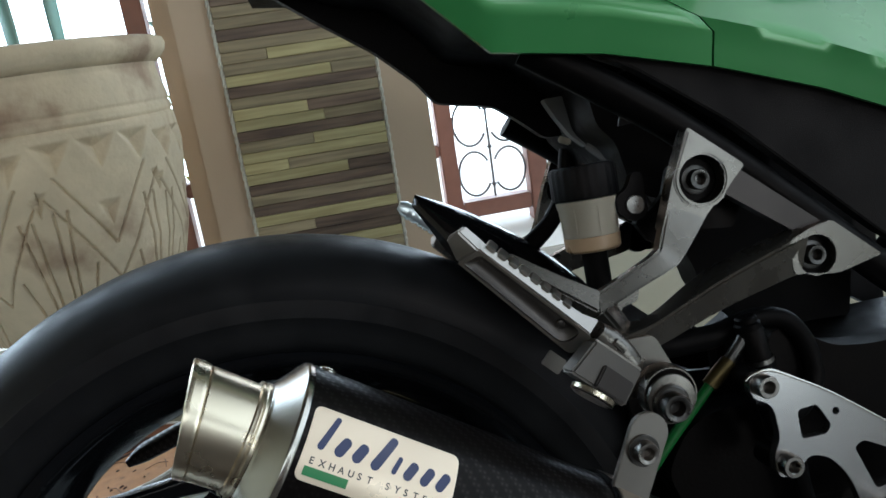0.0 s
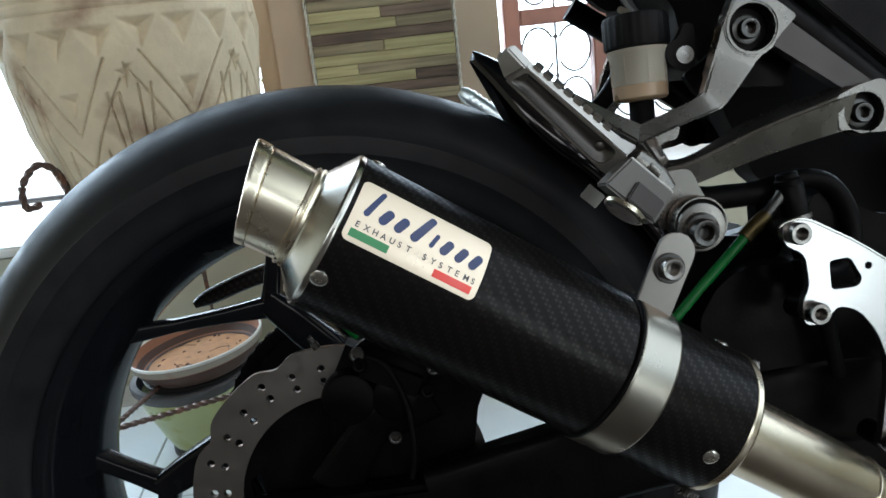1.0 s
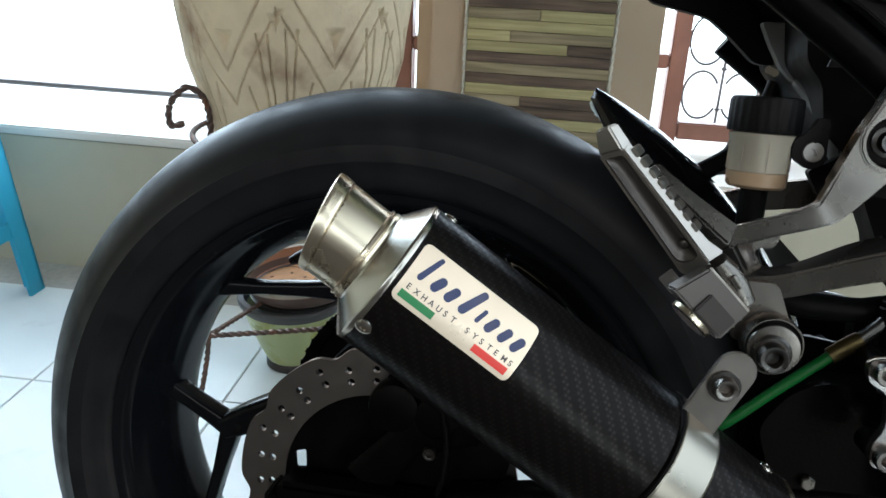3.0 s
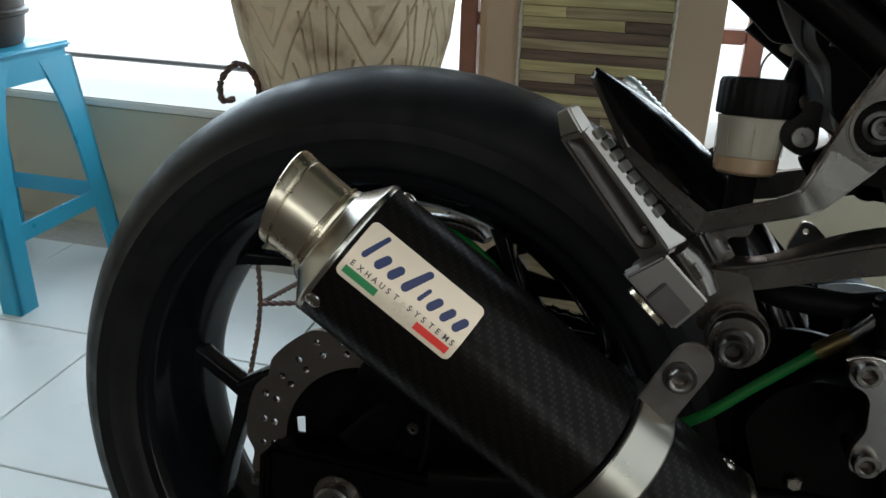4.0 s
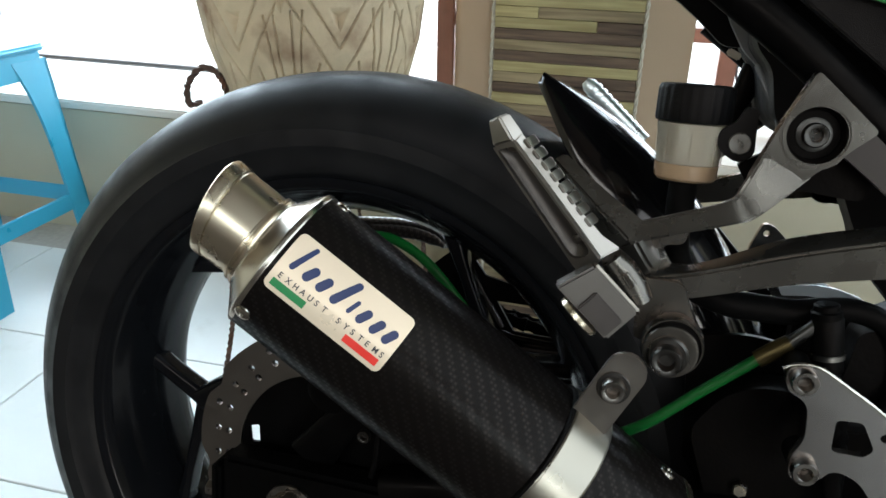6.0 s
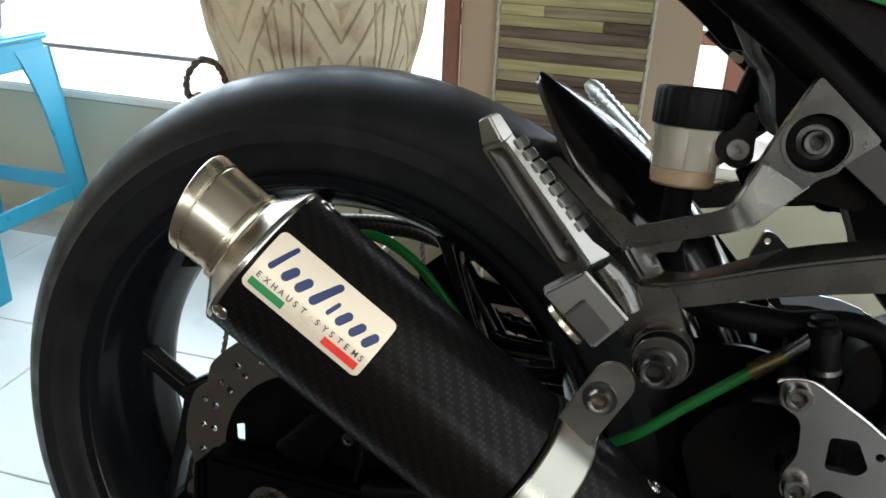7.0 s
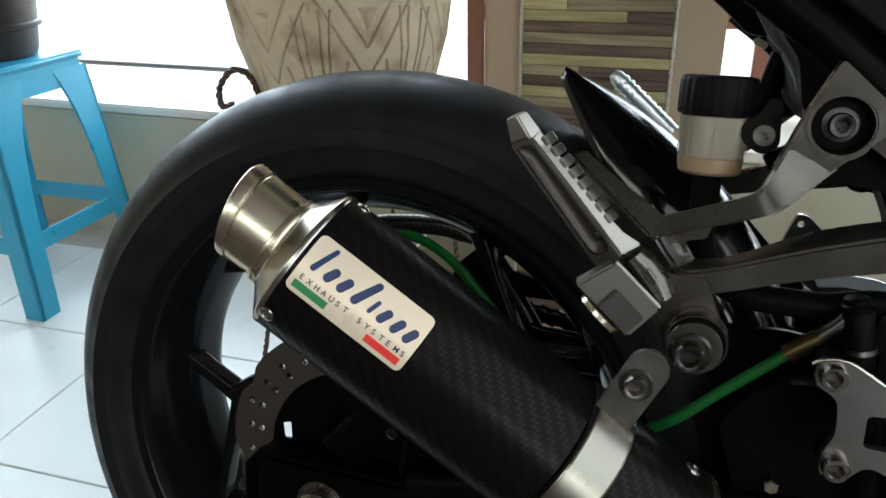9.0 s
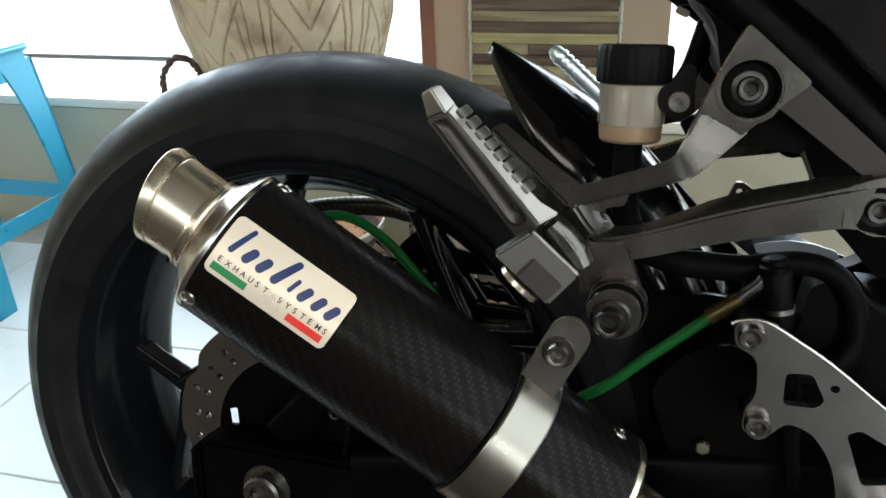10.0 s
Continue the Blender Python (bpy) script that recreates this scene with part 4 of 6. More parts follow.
part("shield_brace", sweep([(0.1080, 0.0520, 0.4020), (0.1240, 0.0520, 0.3965), (0.1430, 0.0520, 0.3955), (0.1660, 0.0520, 0.3960)], (0.0060, 0.0072, 0.0072, 0.0060), 0.0035, n=16, smooth=4), GLOSS_BLACK, shield, "gloss black brace")
for x, z in ((0.0640, 0.4290), (0.0740, 0.4170), (0.0840, 0.4060)):
    part("shield_stud", lathe([(0, 0.0032), (0.0014, 0.0030), (0.0022, 0.0016), (0.0023, 0.0002)], (x, 0.0560, z), (0, -1, 0), 14), DARK_STEEL, shield)

# hugger over the tyre
def hugger():
    bm = bmesh.new()
    rows = []
    for k in range(61):
        f = k / 60
        deg = 66.5 - 52 * f
        w = 0.0030 + 0.0610 * math.sin(min(1.0, f * 2.6) * math.pi / 2) ** 0.8
        skirt = 0.0020 + 0.0380 * math.sin(min(1.0, f * 3.2) * math.pi / 2)
        prof = []
        for i in range(25):
            a = math.pi * (i / 24 - 0.5)
            prof.append((w * math.sin(a), 0.352 - (skirt + 0.004) * (1 - math.cos(a))))
        mid = -0.032 * (1 - math.sin(min(1.0, f * 2.0) * math.pi / 2))
        rows.append([bm.verts.new(polar(deg, r, y + mid)) for y, r in prof] + [bm.verts.new(polar(deg, r - 0.0028, (y * 0.96) + mid)) for y, r in reversed(prof)])
    count = len(rows[0])
    for a, b in zip(rows, rows[1:]):
        for k in range(count):
            bm.faces.new((a[k], a[(k + 1) % count], b[(k + 1) % count], b[k]))
    bm.faces.new(rows[0])
    bm.faces.new(rows[-1])
    return bm


part("hugger", hugger(), GLOSS_BLACK, bike, "gloss black rear hugger mudguard", smooth=60)

# ---- muffler ----
M0 = Vector((0.1, -0.2059, 0.4784))
MD = Vector((1.0, 0.1355, -0.6859)).normalized()
E1 = Vector((0, -1, 0))
E1 = (E1 - MD * E1.dot(MD)).normalized()
E2 = E1.cross(MD)
MB = (MD, E1, E2)


def turned(profile, n=72, **more):
    return lathe(tight(profile), M0, MD, n, basis=MB, **more)


def on_can(s, deg, r):
    t = radians(deg)
    return M0 + MD * s + (E1 * math.cos(t) + E2 * math.sin(t)) * r


muffler = part("muffler", turned([(-0.0840, 0.0405), (-0.0845, 0.0436), (-0.0830, 0.0442), (0.1715, 0.0442), (0.1725, 0.0430), (0.1720, 0.0405)], 96), CARBON, bike, "short round carbon-fibre exhaust can")
cap = part("end_cap", turned([(-0.0820, 0.0440), (-0.0832, 0.0445), (-0.0852, 0.0445), (-0.0862, 0.0438), (-0.0962, 0.0302), (-0.0974, 0.0290), (-0.0980, 0.0255)], 96), CAP_STEEL, muffler, "bright rounded steel end cap")


def slash(t, s):
    """The outlet's end is cut at a slant."""
    f = max(0.0, (-0.108 - s) / 0.026)
    return s - 0.0070 * f * math.cos(t - radians(95))


part("outlet", turned([(-0.0950, 0.0272), (-0.0978, 0.0284), (-0.0992, 0.0286), (-0.1000, 0.0276), (-0.1006, 0.0276), (-0.1012, 0.0283), (-0.1024, 0.0282), (-0.1031, 0.0265), (-0.1228, 0.0269), (-0.1234, 0.0265), (-0.1240, 0.0273), (-0.1252, 0.0275), (-0.1290, 0.0277), (-0.1305, 0.0275), (-0.1310, 0.0266), (-0.1300, 0.0258), (-0.1100, 0.0252), (-0.0900, 0.0250), (-0.0895, 0.0010)], 96, slant=slash), STEEL, muffler, "brushed steel outlet with a rolled lip", smooth=30)
part("outlet_core", turned([(-0.118, 0.0238), (-0.0905, 0.0236), (-0.0904, 0.0010)], 48), SATIN_BLACK, muffler, "sooty black inside of the outlet")
part("front_cap", turned([(0.1700, 0.0438), (0.1712, 0.0447), (0.1745, 0.0447), (0.1760, 0.0435), (0.1810, 0.0350), (0.1850, 0.0270), (0.1865, 0.0250)], 72), PIPE, muffler, "tinted steel front cap")
for s, deg in ((-0.0792, -24.5), (0.1575, -18.0), (0.1570, 92.0), (-0.0745, 100.0), (0.1575, 205.0)):
    p = on_can(s, deg, 0.0440)
    n_out = (p - M0 - MD * s).normalized()
    part("rivet", lathe([(0, 0.0048), (0.0008, 0.0046), (0.0016, 0.0034), (0.0018, 0.0018), (0.0008, 0.0014), (0.0008, 0.0002)], p, n_out, 20), CAP_STEEL, muffler, "bright pop rivet")
part("link_pipe", sweep([tuple(M0 + MD * s) for s in (0.180, 0.21, 0.25, 0.29)] + [(0.375, -0.170, 0.285), (0.43, -0.160, 0.262), (0.55, -0.14, 0.25)], (0.0248, 0.0246, 0.0243, 0.0225, 0.0200, 0.0195, 0.0195), n=40, smooth=5), PIPE, bike, "heat-tinted steel link pipe")
part("weld", turned([(0.2860, 0.0225), (0.2875, 0.0236), (0.2895, 0.0236), (0.2910, 0.0224)], 48), PIPE, muffler)
# spring hook under the joint
part("spring", sweep([tuple(on_can(0.170 + 0.0004 * k, -72 + 2.4 * math.sin(k * 1.3), 0.0470 + 0.0018 * math.cos(k * 1.3))) for k in range(48)], 0.0008, n=6), DARK_STEEL, muffler, "small steel coil spring")


# badge, wrapped round the can
def wrap(bm, r):
    """Bends flat art, x along the can and z round it, onto the can; y is height."""
    for v in bm.verts:
        x, y, z = v.co
        v.co = on_can(x, math.degrees(z / 0.0442), r + y)
    return bm


def strip(x0, x1, z0, z1, radius, y, cells=(18, 12)):
    """A rounded sheet cut in strips, so that it bends well."""
    bm = bmesh.new()
    pts = fillet([(x0, z0), (x1, z0), (x1, z1), (x0, z1)], radius, 6)
    rows = []
    ease = radius * (1 - np.cos(np.linspace(0, math.pi / 2, 6)))
    zs = [*(z0 + ease), *np.linspace(z0 + radius, z1 - radius, cells[1] + 1)[1:-1], *(z1 - ease[::-1])]
    for z in zs:
        # the sheet's reach at this height
        dz = min(z - z0, z1 - z)
        cut = radius - math.sqrt(max(0.0, radius ** 2 - (radius - min(dz, radius)) ** 2))
        rows.append([(x0 + cut + (x1 - x0 - 2 * cut) * k / cells[0], z) for k in range(cells[0] + 1)])
    top = [[bm.verts.new((x, y, z)) for x, z in row] for row in rows]
    low = [[bm.verts.new((x, 0.0, z)) for x, z in row] for row in rows]
    for g in (top, low):
        for a, b in zip(g, g[1:]):
            for k in range(cells[0]):
                bm.faces.new((a[k], a[k + 1], b[k + 1], b[k]))
    rim_top = top[0] + [r[-1] for r in top[1:-1]] + top[-1][::-1] + [r[0] for r in top[-2:0:-1]]
    rim_low = low[0] + [r[-1] for r in low[1:-1]] + low[-1][::-1] + [r[0] for r in low[-2:0:-1]]
    for k in range(len(rim_top)):
        l = (k + 1) % len(rim_top)
        bm.faces.new((rim_top[k], rim_top[l], rim_low[l], rim_low[k]))
    return bm


BX0, BX1 = -0.0800, -0.0060
BZ0, BZ1 = radians(6.5) * 0.0442, radians(50.5) * 0.0442
badge = part("badge", wrap(strip(BX0, BX1, BZ0, BZ1, 0.0035, 0.0006), 0.0443), BADGE, muffler, "cream foil badge with a blue mark and coloured bars", smooth=50)
BL, BH = BX1 - BX0, BZ1 - BZ0


def ink(name, bm, mat):
    return part(name, wrap(bm, 0.0449), mat, badge, smooth=0)


ink("green_bar", strip(BX0 + 0.040 * BL, BX0 + 0.325 * BL, BZ0 + 0.075 * BH, BZ0 + 0.195 * BH, 0.0002, 0.0002, (8, 2)), GREEN_INK)
ink("red_bar", strip(BX0 + 0.665 * BL, BX0 + 0.955 * BL, BZ0 + 0.075 * BH, BZ0 + 0.195 * BH, 0.0002, 0.0002, (8, 3)), RED_INK)


def lettering(text, x0, x1, z0, height):
    """Capital letters of the built-in font as flat mesh, set between x0 and x1."""
    bm = bmesh.new()
    step = (x1 - x0) / (len(text) - 1 + 0.7)
    for k, ch in enumerate(text):
        if ch == " ":
            continue
        data = bpy.data.curves.new("letter", "FONT")
        data.body, data.size, data.offset = ch, height * 1.42, height * 0.025
        ob = bpy.data.objects.new("letter", data)
        scene.collection.objects.link(ob)
        bpy.context.view_layer.update()
        me = bpy.data.meshes.new_from_object(ob.evaluated_get(bpy.context.evaluated_depsgraph_get()))
        one = bmesh.new()
        one.from_mesh(me)
        for v in one.verts:
            v.co = (x0 + step * k + v.co.x, 0.0002, z0 + v.co.y)
        join(bm, one)
        bpy.data.objects.remove(ob)
        bpy.data.curves.remove(data)
        bpy.data.meshes.remove(me)
    return bm


ink("small_print", lettering("EXHAUST SYSTEMS", BX0 + 0.055 * BL, BX0 + 0.975 * BL, BZ0 + 0.235 * BH, 0.0030), GREY_INK)


# the maker's mark, as plain slanted strokes and drops of its colour
def stroke(a0, z0, a1, z1, w0, w1):
    """A round-ended flat stroke from (a0, z0) to (a1, z1) in shares of the badge, w0 and w1 wide at its ends."""
    p, q = Vector((BX0 + a0 * BL, BZ0 + z0 * BH)), Vector((BX0 + a1 * BL, BZ0 + z1 * BH))
    d = math.atan2(q.y - p.y, q.x - p.x)
    run, side = (q - p).length, Vector((-math.sin(d), math.cos(d)))
    r0, r1 = w0 * BH, w1 * BH
    cuts = [-r0 * math.cos(math.pi / 2 * k / 5) for k in range(6)] + [run * k / 8 for k in range(1, 8)] + [run + r1 * math.sin(math.pi / 2 * k / 5) for k in range(6)]
    bm = bmesh.new()
    rows = []
    for t in cuts:
        if t < 0:
            h = math.sqrt(max(1e-10, r0 * r0 - t * t))
        elif t > run:
            h = math.sqrt(max(1e-10, r1 * r1 - (t - run) ** 2))
        else:
            h = r0 + (r1 - r0) * t / run
        c = p + (q - p).normalized() * t
        rows.append([bm.verts.new((c.x + side.x * h * k / 2, 0.0002, c.y + side.y * h * k / 2)) for k in range(-2, 3)])
    for x, y in zip(rows, rows[1:]):
        for k in range(4):
            bm.faces.new((x[k], x[k + 1], y[k + 1], y[k]))
    return bm


for a0, z0, a1, z1, w0, w1 in ((0.095, 0.48, 0.160, 0.88, 0.050, 0.040), (0.215, 0.49, 0.245, 0.62, 0.072, 0.070), (0.330, 0.49, 0.360, 0.62, 0.072, 0.070), (0.455, 0.48, 0.540, 0.86, 0.070, 0.060),
                               (0.580, 0.48, 0.605, 0.66, 0.036, 0.034), (0.675, 0.49, 0.705, 0.62, 0.068, 0.066), (0.790, 0.49, 0.820, 0.62, 0.066, 0.066), (0.900, 0.49, 0.930, 0.62, 0.068, 0.068)):
    ink("mark_stroke", stroke(a0, z0, a1, z1, w0, w1), BLUE_INK)

# strap that carries the can
strap = part("strap", turned([(0.0915, 0.0446), (0.0915, 0.0462), (0.0925, 0.0466), (0.1145, 0.0466), (0.1155, 0.0462), (0.1155, 0.0446)], 96, closed=True), STRAP_STEEL, muffler, "brushed steel strap round the can")
part("strap_liner", turned([(0.0890, 0.0443), (0.0892, 0.0455), (0.0900, 0.0462), (0.0914, 0.0461), (0.0914, 0.0443)], 96, closed=True), SOFT_RUBBER, strap, "black rubber liner")
TAB_A, TAB_B = Vector((0.2040, 0, 0.4500)), Vector((0.2235, 0, 0.4885))


def capsule(a, b, r0, r1, n=10):
    d = math.atan2(b.z - a.z, b.x - a.x)
    return [(a.x + r0 * math.cos(d + math.pi / 2 + math.pi * k / n), a.z + r0 * math.sin(d + math.pi / 2 + math.pi * k / n)) for k in range(n + 1)] + [(b.x + r1 * math.cos(d - math.pi / 2 + math.pi * k / n), b.z + r1 * math.sin(d - math.pi / 2 + math.pi * k / n)) for k in range(n + 1)]


part("strap_tab", plate(capsule(TAB_A, TAB_B, 0.0108, 0.0110), -0.2075, -0.2035, [], 0.001), TAB_STEEL, strap, "grey steel strap tab")
part("washer", lathe([(0, 0.0088), (0.0014, 0.0088), (0.0017, 0.0084), (0.0017, 0.003)], (0.2185, -0.2076, 0.4800), (0, -1, 0), 28), DARK_STEEL, strap, smooth=15)
socket_bolt((0.2185, -0.2092, 0.4800), (0, -1, 0), 0.0064, 0.0062, parent=strap)

# ---- pillion bracket and peg, one on each side ----
def loft(sections, bevel=0.0014, bm=None, segments=2, round_from=24):
    """A solid through rings of equal count, its sharp edges rounded."""
    one = bmesh.new()
    rings = [[one.verts.new(p) for p in ring] for ring in sections]
    for x, y in zip(rings, rings[1:]):
        for k in range(len(x)):
            j = (k + 1) % len(x)
            one.faces.new((x[k], x[j], y[j], y[k]))
    one.faces.new(rings[0])
    one.faces.new(rings[-1])
    bmesh.ops.recalc_face_normals(one, faces=one.faces)
    if bevel:
        sharp = [e for e in one.edges if e.calc_face_angle(0) > radians(round_from)]
        bmesh.ops.bevel(one, geom=sharp, offset=bevel, segments=segments, affect="EDGES", clamp_overlap=True)
    return join(bm, one) if bm else one


def spread(sections, steps):
    """Sections eased between the given ones, so that an arm bends smoothly."""
    rails = [spline([ring[k] for ring in sections], steps) for k in range(len(sections[0]))]
    return [[rail[i] for rail in rails] for i in range(len(rails[0]))]


def bracket(side):
    """side -1: right, 1: left; drawn for the right and mirrored."""
    f = lambda bm: (bmesh.ops.scale(bm, vec=(1, -1, 1), verts=bm.verts), bmesh.ops.reverse_faces(bm, faces=bm.faces), bm)[2] if side > 0 else bm  # noqa: E731
    at = lambda x, y, z: (x, -y if side > 0 else y, z)  # noqa: E731
    out = (0, 1, 0) if side > 0 else (0, -1, 0)

    # upper arm: its ridge runs low in front, the face above it leans back
    bm = loft(spread([
        [(0.2150, -0.1800, 0.5500), (0.2185, -0.1722, 0.5618), (0.2190, -0.1580, 0.5600), (0.2170, -0.1600, 0.5500)],
        [(0.2440, -0.1712, 0.5585), (0.2425, -0.1640, 0.5690), (0.2430, -0.1500, 0.5670), (0.2450, -0.1520, 0.5580)],
        [(0.2700, -0.1622, 0.5650), (0.2650, -0.1560, 0.5762), (0.2660, -0.1420, 0.5750), (0.2710, -0.1430, 0.5650)],
        [(0.2815, -0.1562, 0.5695), (0.2712, -0.1524, 0.5840), (0.2720, -0.1400, 0.5840), (0.2830, -0.1400, 0.5695)],
        [(0.3060, -0.1490, 0.5935), (0.2820, -0.1490, 0.6095), (0.2825, -0.1400, 0.6095), (0.3060, -0.1400, 0.5935)]], 5), 0.0016, round_from=35)
    # its three-cornered head, with a raised rim round the counterbore
    join(bm, plate(fillet([(0.2835, 0.5745), (0.3330, 0.6190), (0.2990, 0.6480), (0.2855, 0.6190), (0.2735, 0.5880)], (0.003, 0.003, 0.003, 0.006, 0.003)), -0.1500, -0.1380, [circle(0.3035, 0.6148, 0.0150, 32)], 0.0021))
    ring = [(0.3035 + 0.0182 * math.cos(radians(d)), 0.6148 + 0.0182 * math.sin(radians(d))) for d in range(-48, -201, -19)]
    join(bm, plate([(0.2990, 0.6462), (0.3310, 0.6188), (0.3180, 0.6050)] + ring, -0.1516, -0.1490, [circle(0.3035, 0.6148, 0.0150, 32)], 0.0010))
    # straight lower arm: a dark top face, a ridge, and a face that falls back below it
    join(bm, loft(spread([
        [(0.2230, -0.1640, 0.5430), (0.2290, -0.1755, 0.5330), (0.2300, -0.1680, 0.5170), (0.2300, -0.1560, 0.5170), (0.2240, -0.1560, 0.5400)],
        [(0.2520, -0.1580, 0.5400), (0.2540, -0.1700, 0.5376), (0.2560, -0.1665, 0.5228), (0.2560, -0.1500, 0.5220), (0.2520, -0.1500, 0.5370)],
        [(0.2990, -0.1470, 0.5580), (0.3000, -0.1604, 0.5512), (0.3020, -0.1560, 0.5335), (0.3020, -0.1400, 0.5330), (0.2990, -0.1390, 0.5560)],
        [(0.3450, -0.1390, 0.5690), (0.3460, -0.1510, 0.5622), (0.3480, -0.1475, 0.5415), (0.3480, -0.1340, 0.5410), (0.3450, -0.1330, 0.5670)],
        [(0.3700, -0.1370, 0.5740), (0.3720, -0.1480, 0.5690), (0.3640, -0.1460, 0.5440), (0.3640, -0.1350, 0.5440), (0.3700, -0.1340, 0.5720)]], 5), 0.0016, round_from=30))
    join(bm, plate(fillet([(0.3560, 0.5660), (0.3730, 0.5725), (0.3870, 0.5745), (0.4190, 0.5465), (0.3860, 0.5395), (0.3640, 0.5440), (0.3570, 0.5440)], (0.004, 0.01, 0.003, 0.003, 0.008, 0.008, 0.004)), -0.1480, -0.1350, [circle(0.3740, 0.5540, 0.0132, 32)], 0.0026))
    # spur behind the peg: a trough of two faces that meet in a crease
    join(bm, loft(spread([
        [(0.1752, -0.1590, 0.5938), (0.1690, -0.1640, 0.5905), (0.1670, -0.1560, 0.5830), (0.1690, -0.1500, 0.5830), (0.1745, -0.1500, 0.5905)],
        [(0.1990, -0.1650, 0.5772), (0.1925, -0.1725, 0.5715), (0.1870, -0.1640, 0.5610), (0.1890, -0.1550, 0.5610), (0.1980, -0.1560, 0.5740)],
        [(0.2230, -0.1705, 0.5622), (0.2165, -0.1800, 0.5525), (0.2070, -0.1720, 0.5420), (0.2090, -0.1600, 0.5420), (0.2220, -0.1600, 0.5590)]], 5), 0.0012, round_from=22))
    # saddle that leads from the crossing down to the lower arm, and the web that closes the fork
    join(bm, loft(spread([
        [(0.2080, -0.1720, 0.5470), (0.2190, -0.1795, 0.5530), (0.2290, -0.1680, 0.5590), (0.2280, -0.1580, 0.5580), (0.2090, -0.1600, 0.5440)],
        [(0.2180, -0.1710, 0.5350), (0.2265, -0.1765, 0.5420), (0.2350, -0.1650, 0.5480), (0.2340, -0.1580, 0.5470), (0.2190, -0.1600, 0.5340)],
        [(0.2270, -0.1660, 0.5200), (0.2350, -0.1690, 0.5300), (0.2430, -0.1620, 0.5350), (0.2420, -0.1560, 0.5340), (0.2280, -0.1570, 0.5190)]], 4), 0.0018, round_from=22))
    join(bm, plate(fillet([(0.2150, 0.5490), (0.2342, 0.5560), (0.2470, 0.5590), (0.2450, 0.5515), (0.2345, 0.5500), (0.2330, 0.5430), (0.2400, 0.5355), (0.2260, 0.5330)], (0.003, 0.003, 0.002, 0.003, 0.004, 0.003, 0.002, 0.003)), -0.1660, -0.1500, [], 0.002))
    # neck of the eye
    join(bm, plate(fillet([(0.2220, 0.5330), (0.2470, 0.5330), (0.2510, 0.5230), (0.2575, 0.5080), (0.2595, 0.4980), (0.2250, 0.4980), (0.2240, 0.5150)], (0.004, 0.006, 0.008, 0.006, 0.004, 0.004, 0.006)), -0.1775, -0.1640, [], 0.0024))
    body = part("pillion_bracket", f(bm), CAST, bike, "grey cast aluminium pillion footrest bracket", smooth=55)
    part("tie", f(plate(fillet([(0.3320, 0.6185), (0.3860, 0.5730), (0.3720, 0.5660), (0.3180, 0.6060)], 0.002), -0.1400, -0.1300, [], 0.0015)), GREY_SATIN, body, "dark grey tie between the two heads")
    for x, z in ((0.3035, 0.6148), (0.3740, 0.5540)):
        part("counterbore", lathe([(0, 0.0146), (0.0040, 0.0150), (0.0042, 0.0135), (0.0030, 0.0132), (0.0030, 0.004)], at(x, -0.1380, z), out, 32), SATIN_BLACK, body, "black recess round the bolt")
        part("washer", lathe([(0, 0.0092), (0.0014, 0.0092), (0.0018, 0.0080), (0.0018, 0.003)], at(x, -0.1406, z), out, 28), DARK_STEEL, body)
        socket_bolt(at(x, -0.1424, z), out, 0.0066, 0.0060, DARK_STEEL, parent=body)
    # rubber-bushed eye for the exhaust strap: cast eye, rubber, a broad washer and a flanged bolt
    part("bush", lathe([(0, 0.0155), (0.004, 0.0165), (0.013, 0.0165), (0.0155, 0.0158), (0.0155, 0.0150), (0.012, 0.0148), (0.012, 0.005)], at(0.2455, -0.1755, 0.5005), out, 48), CAST, body, "grey eye for the exhaust strap")
    part("bush_rubber", lathe([(0.0122, 0.0147), (0.0140, 0.0146), (0.0140, 0.005)], at(0.2455, -0.1755, 0.5005), out, 40), SOFT_RUBBER, body, "black rubber bush", smooth=15)
    part("bush_washer", lathe([(0.0142, 0.0140), (0.0172, 0.0144), (0.0184, 0.0140), (0.0186, 0.0126), (0.0186, 0.003)], at(0.2448, -0.1755, 0.4990), out, 40), CAST, body, "broad grey steel washer", smooth=25)
    part("bolt_flange", lathe([(0, 0.0108), (0.0016, 0.0108), (0.0026, 0.0095), (0.0026, 0.003)], at(0.2435, -0.1942, 0.4972), out, 28), DARK_STEEL, body, smooth=25)
    socket_bolt(at(0.2431, -0.1968, 0.4966), out, 0.0082, 0.0078, DARK_STEEL, parent=body)

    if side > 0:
        # seen from behind: a bar with cross ribs, window light painted into its colour
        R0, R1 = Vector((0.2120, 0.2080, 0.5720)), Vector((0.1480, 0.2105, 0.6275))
        pegob = part("pillion_peg", sweep([R0, R0.lerp(R1, 0.5), R0.lerp(R1, 0.93), R1], (0.0090, 0.0082, 0.0080, 0.0046), (0.0070, 0.0065, 0.0062, 0.0035), n=18, power=2.8), LIT_FAR_PEG, bike, "ribbed aluminium folding footpeg, window light in its colour")
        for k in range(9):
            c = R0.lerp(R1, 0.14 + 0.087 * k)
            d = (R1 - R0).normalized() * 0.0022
            part("rib", sweep([c - d, c + d], 0.0094, 0.0078, n=18, power=2.8), LIT_FAR_PEG, pegob)
        return body

    # folding peg: a hollowed flank, a bright upper edge with teeth, a chisel-shaped tip
    low = Vector((0.1893, -0.1920, 0.5353))
    along = (Vector((0.1394, -0.1893, 0.5952)) - low).normalized()
    across = Vector((0.700, -0.390, 0.600))
    across = (across - along * across.dot(along)).normalized()
    inward = along.cross(across)
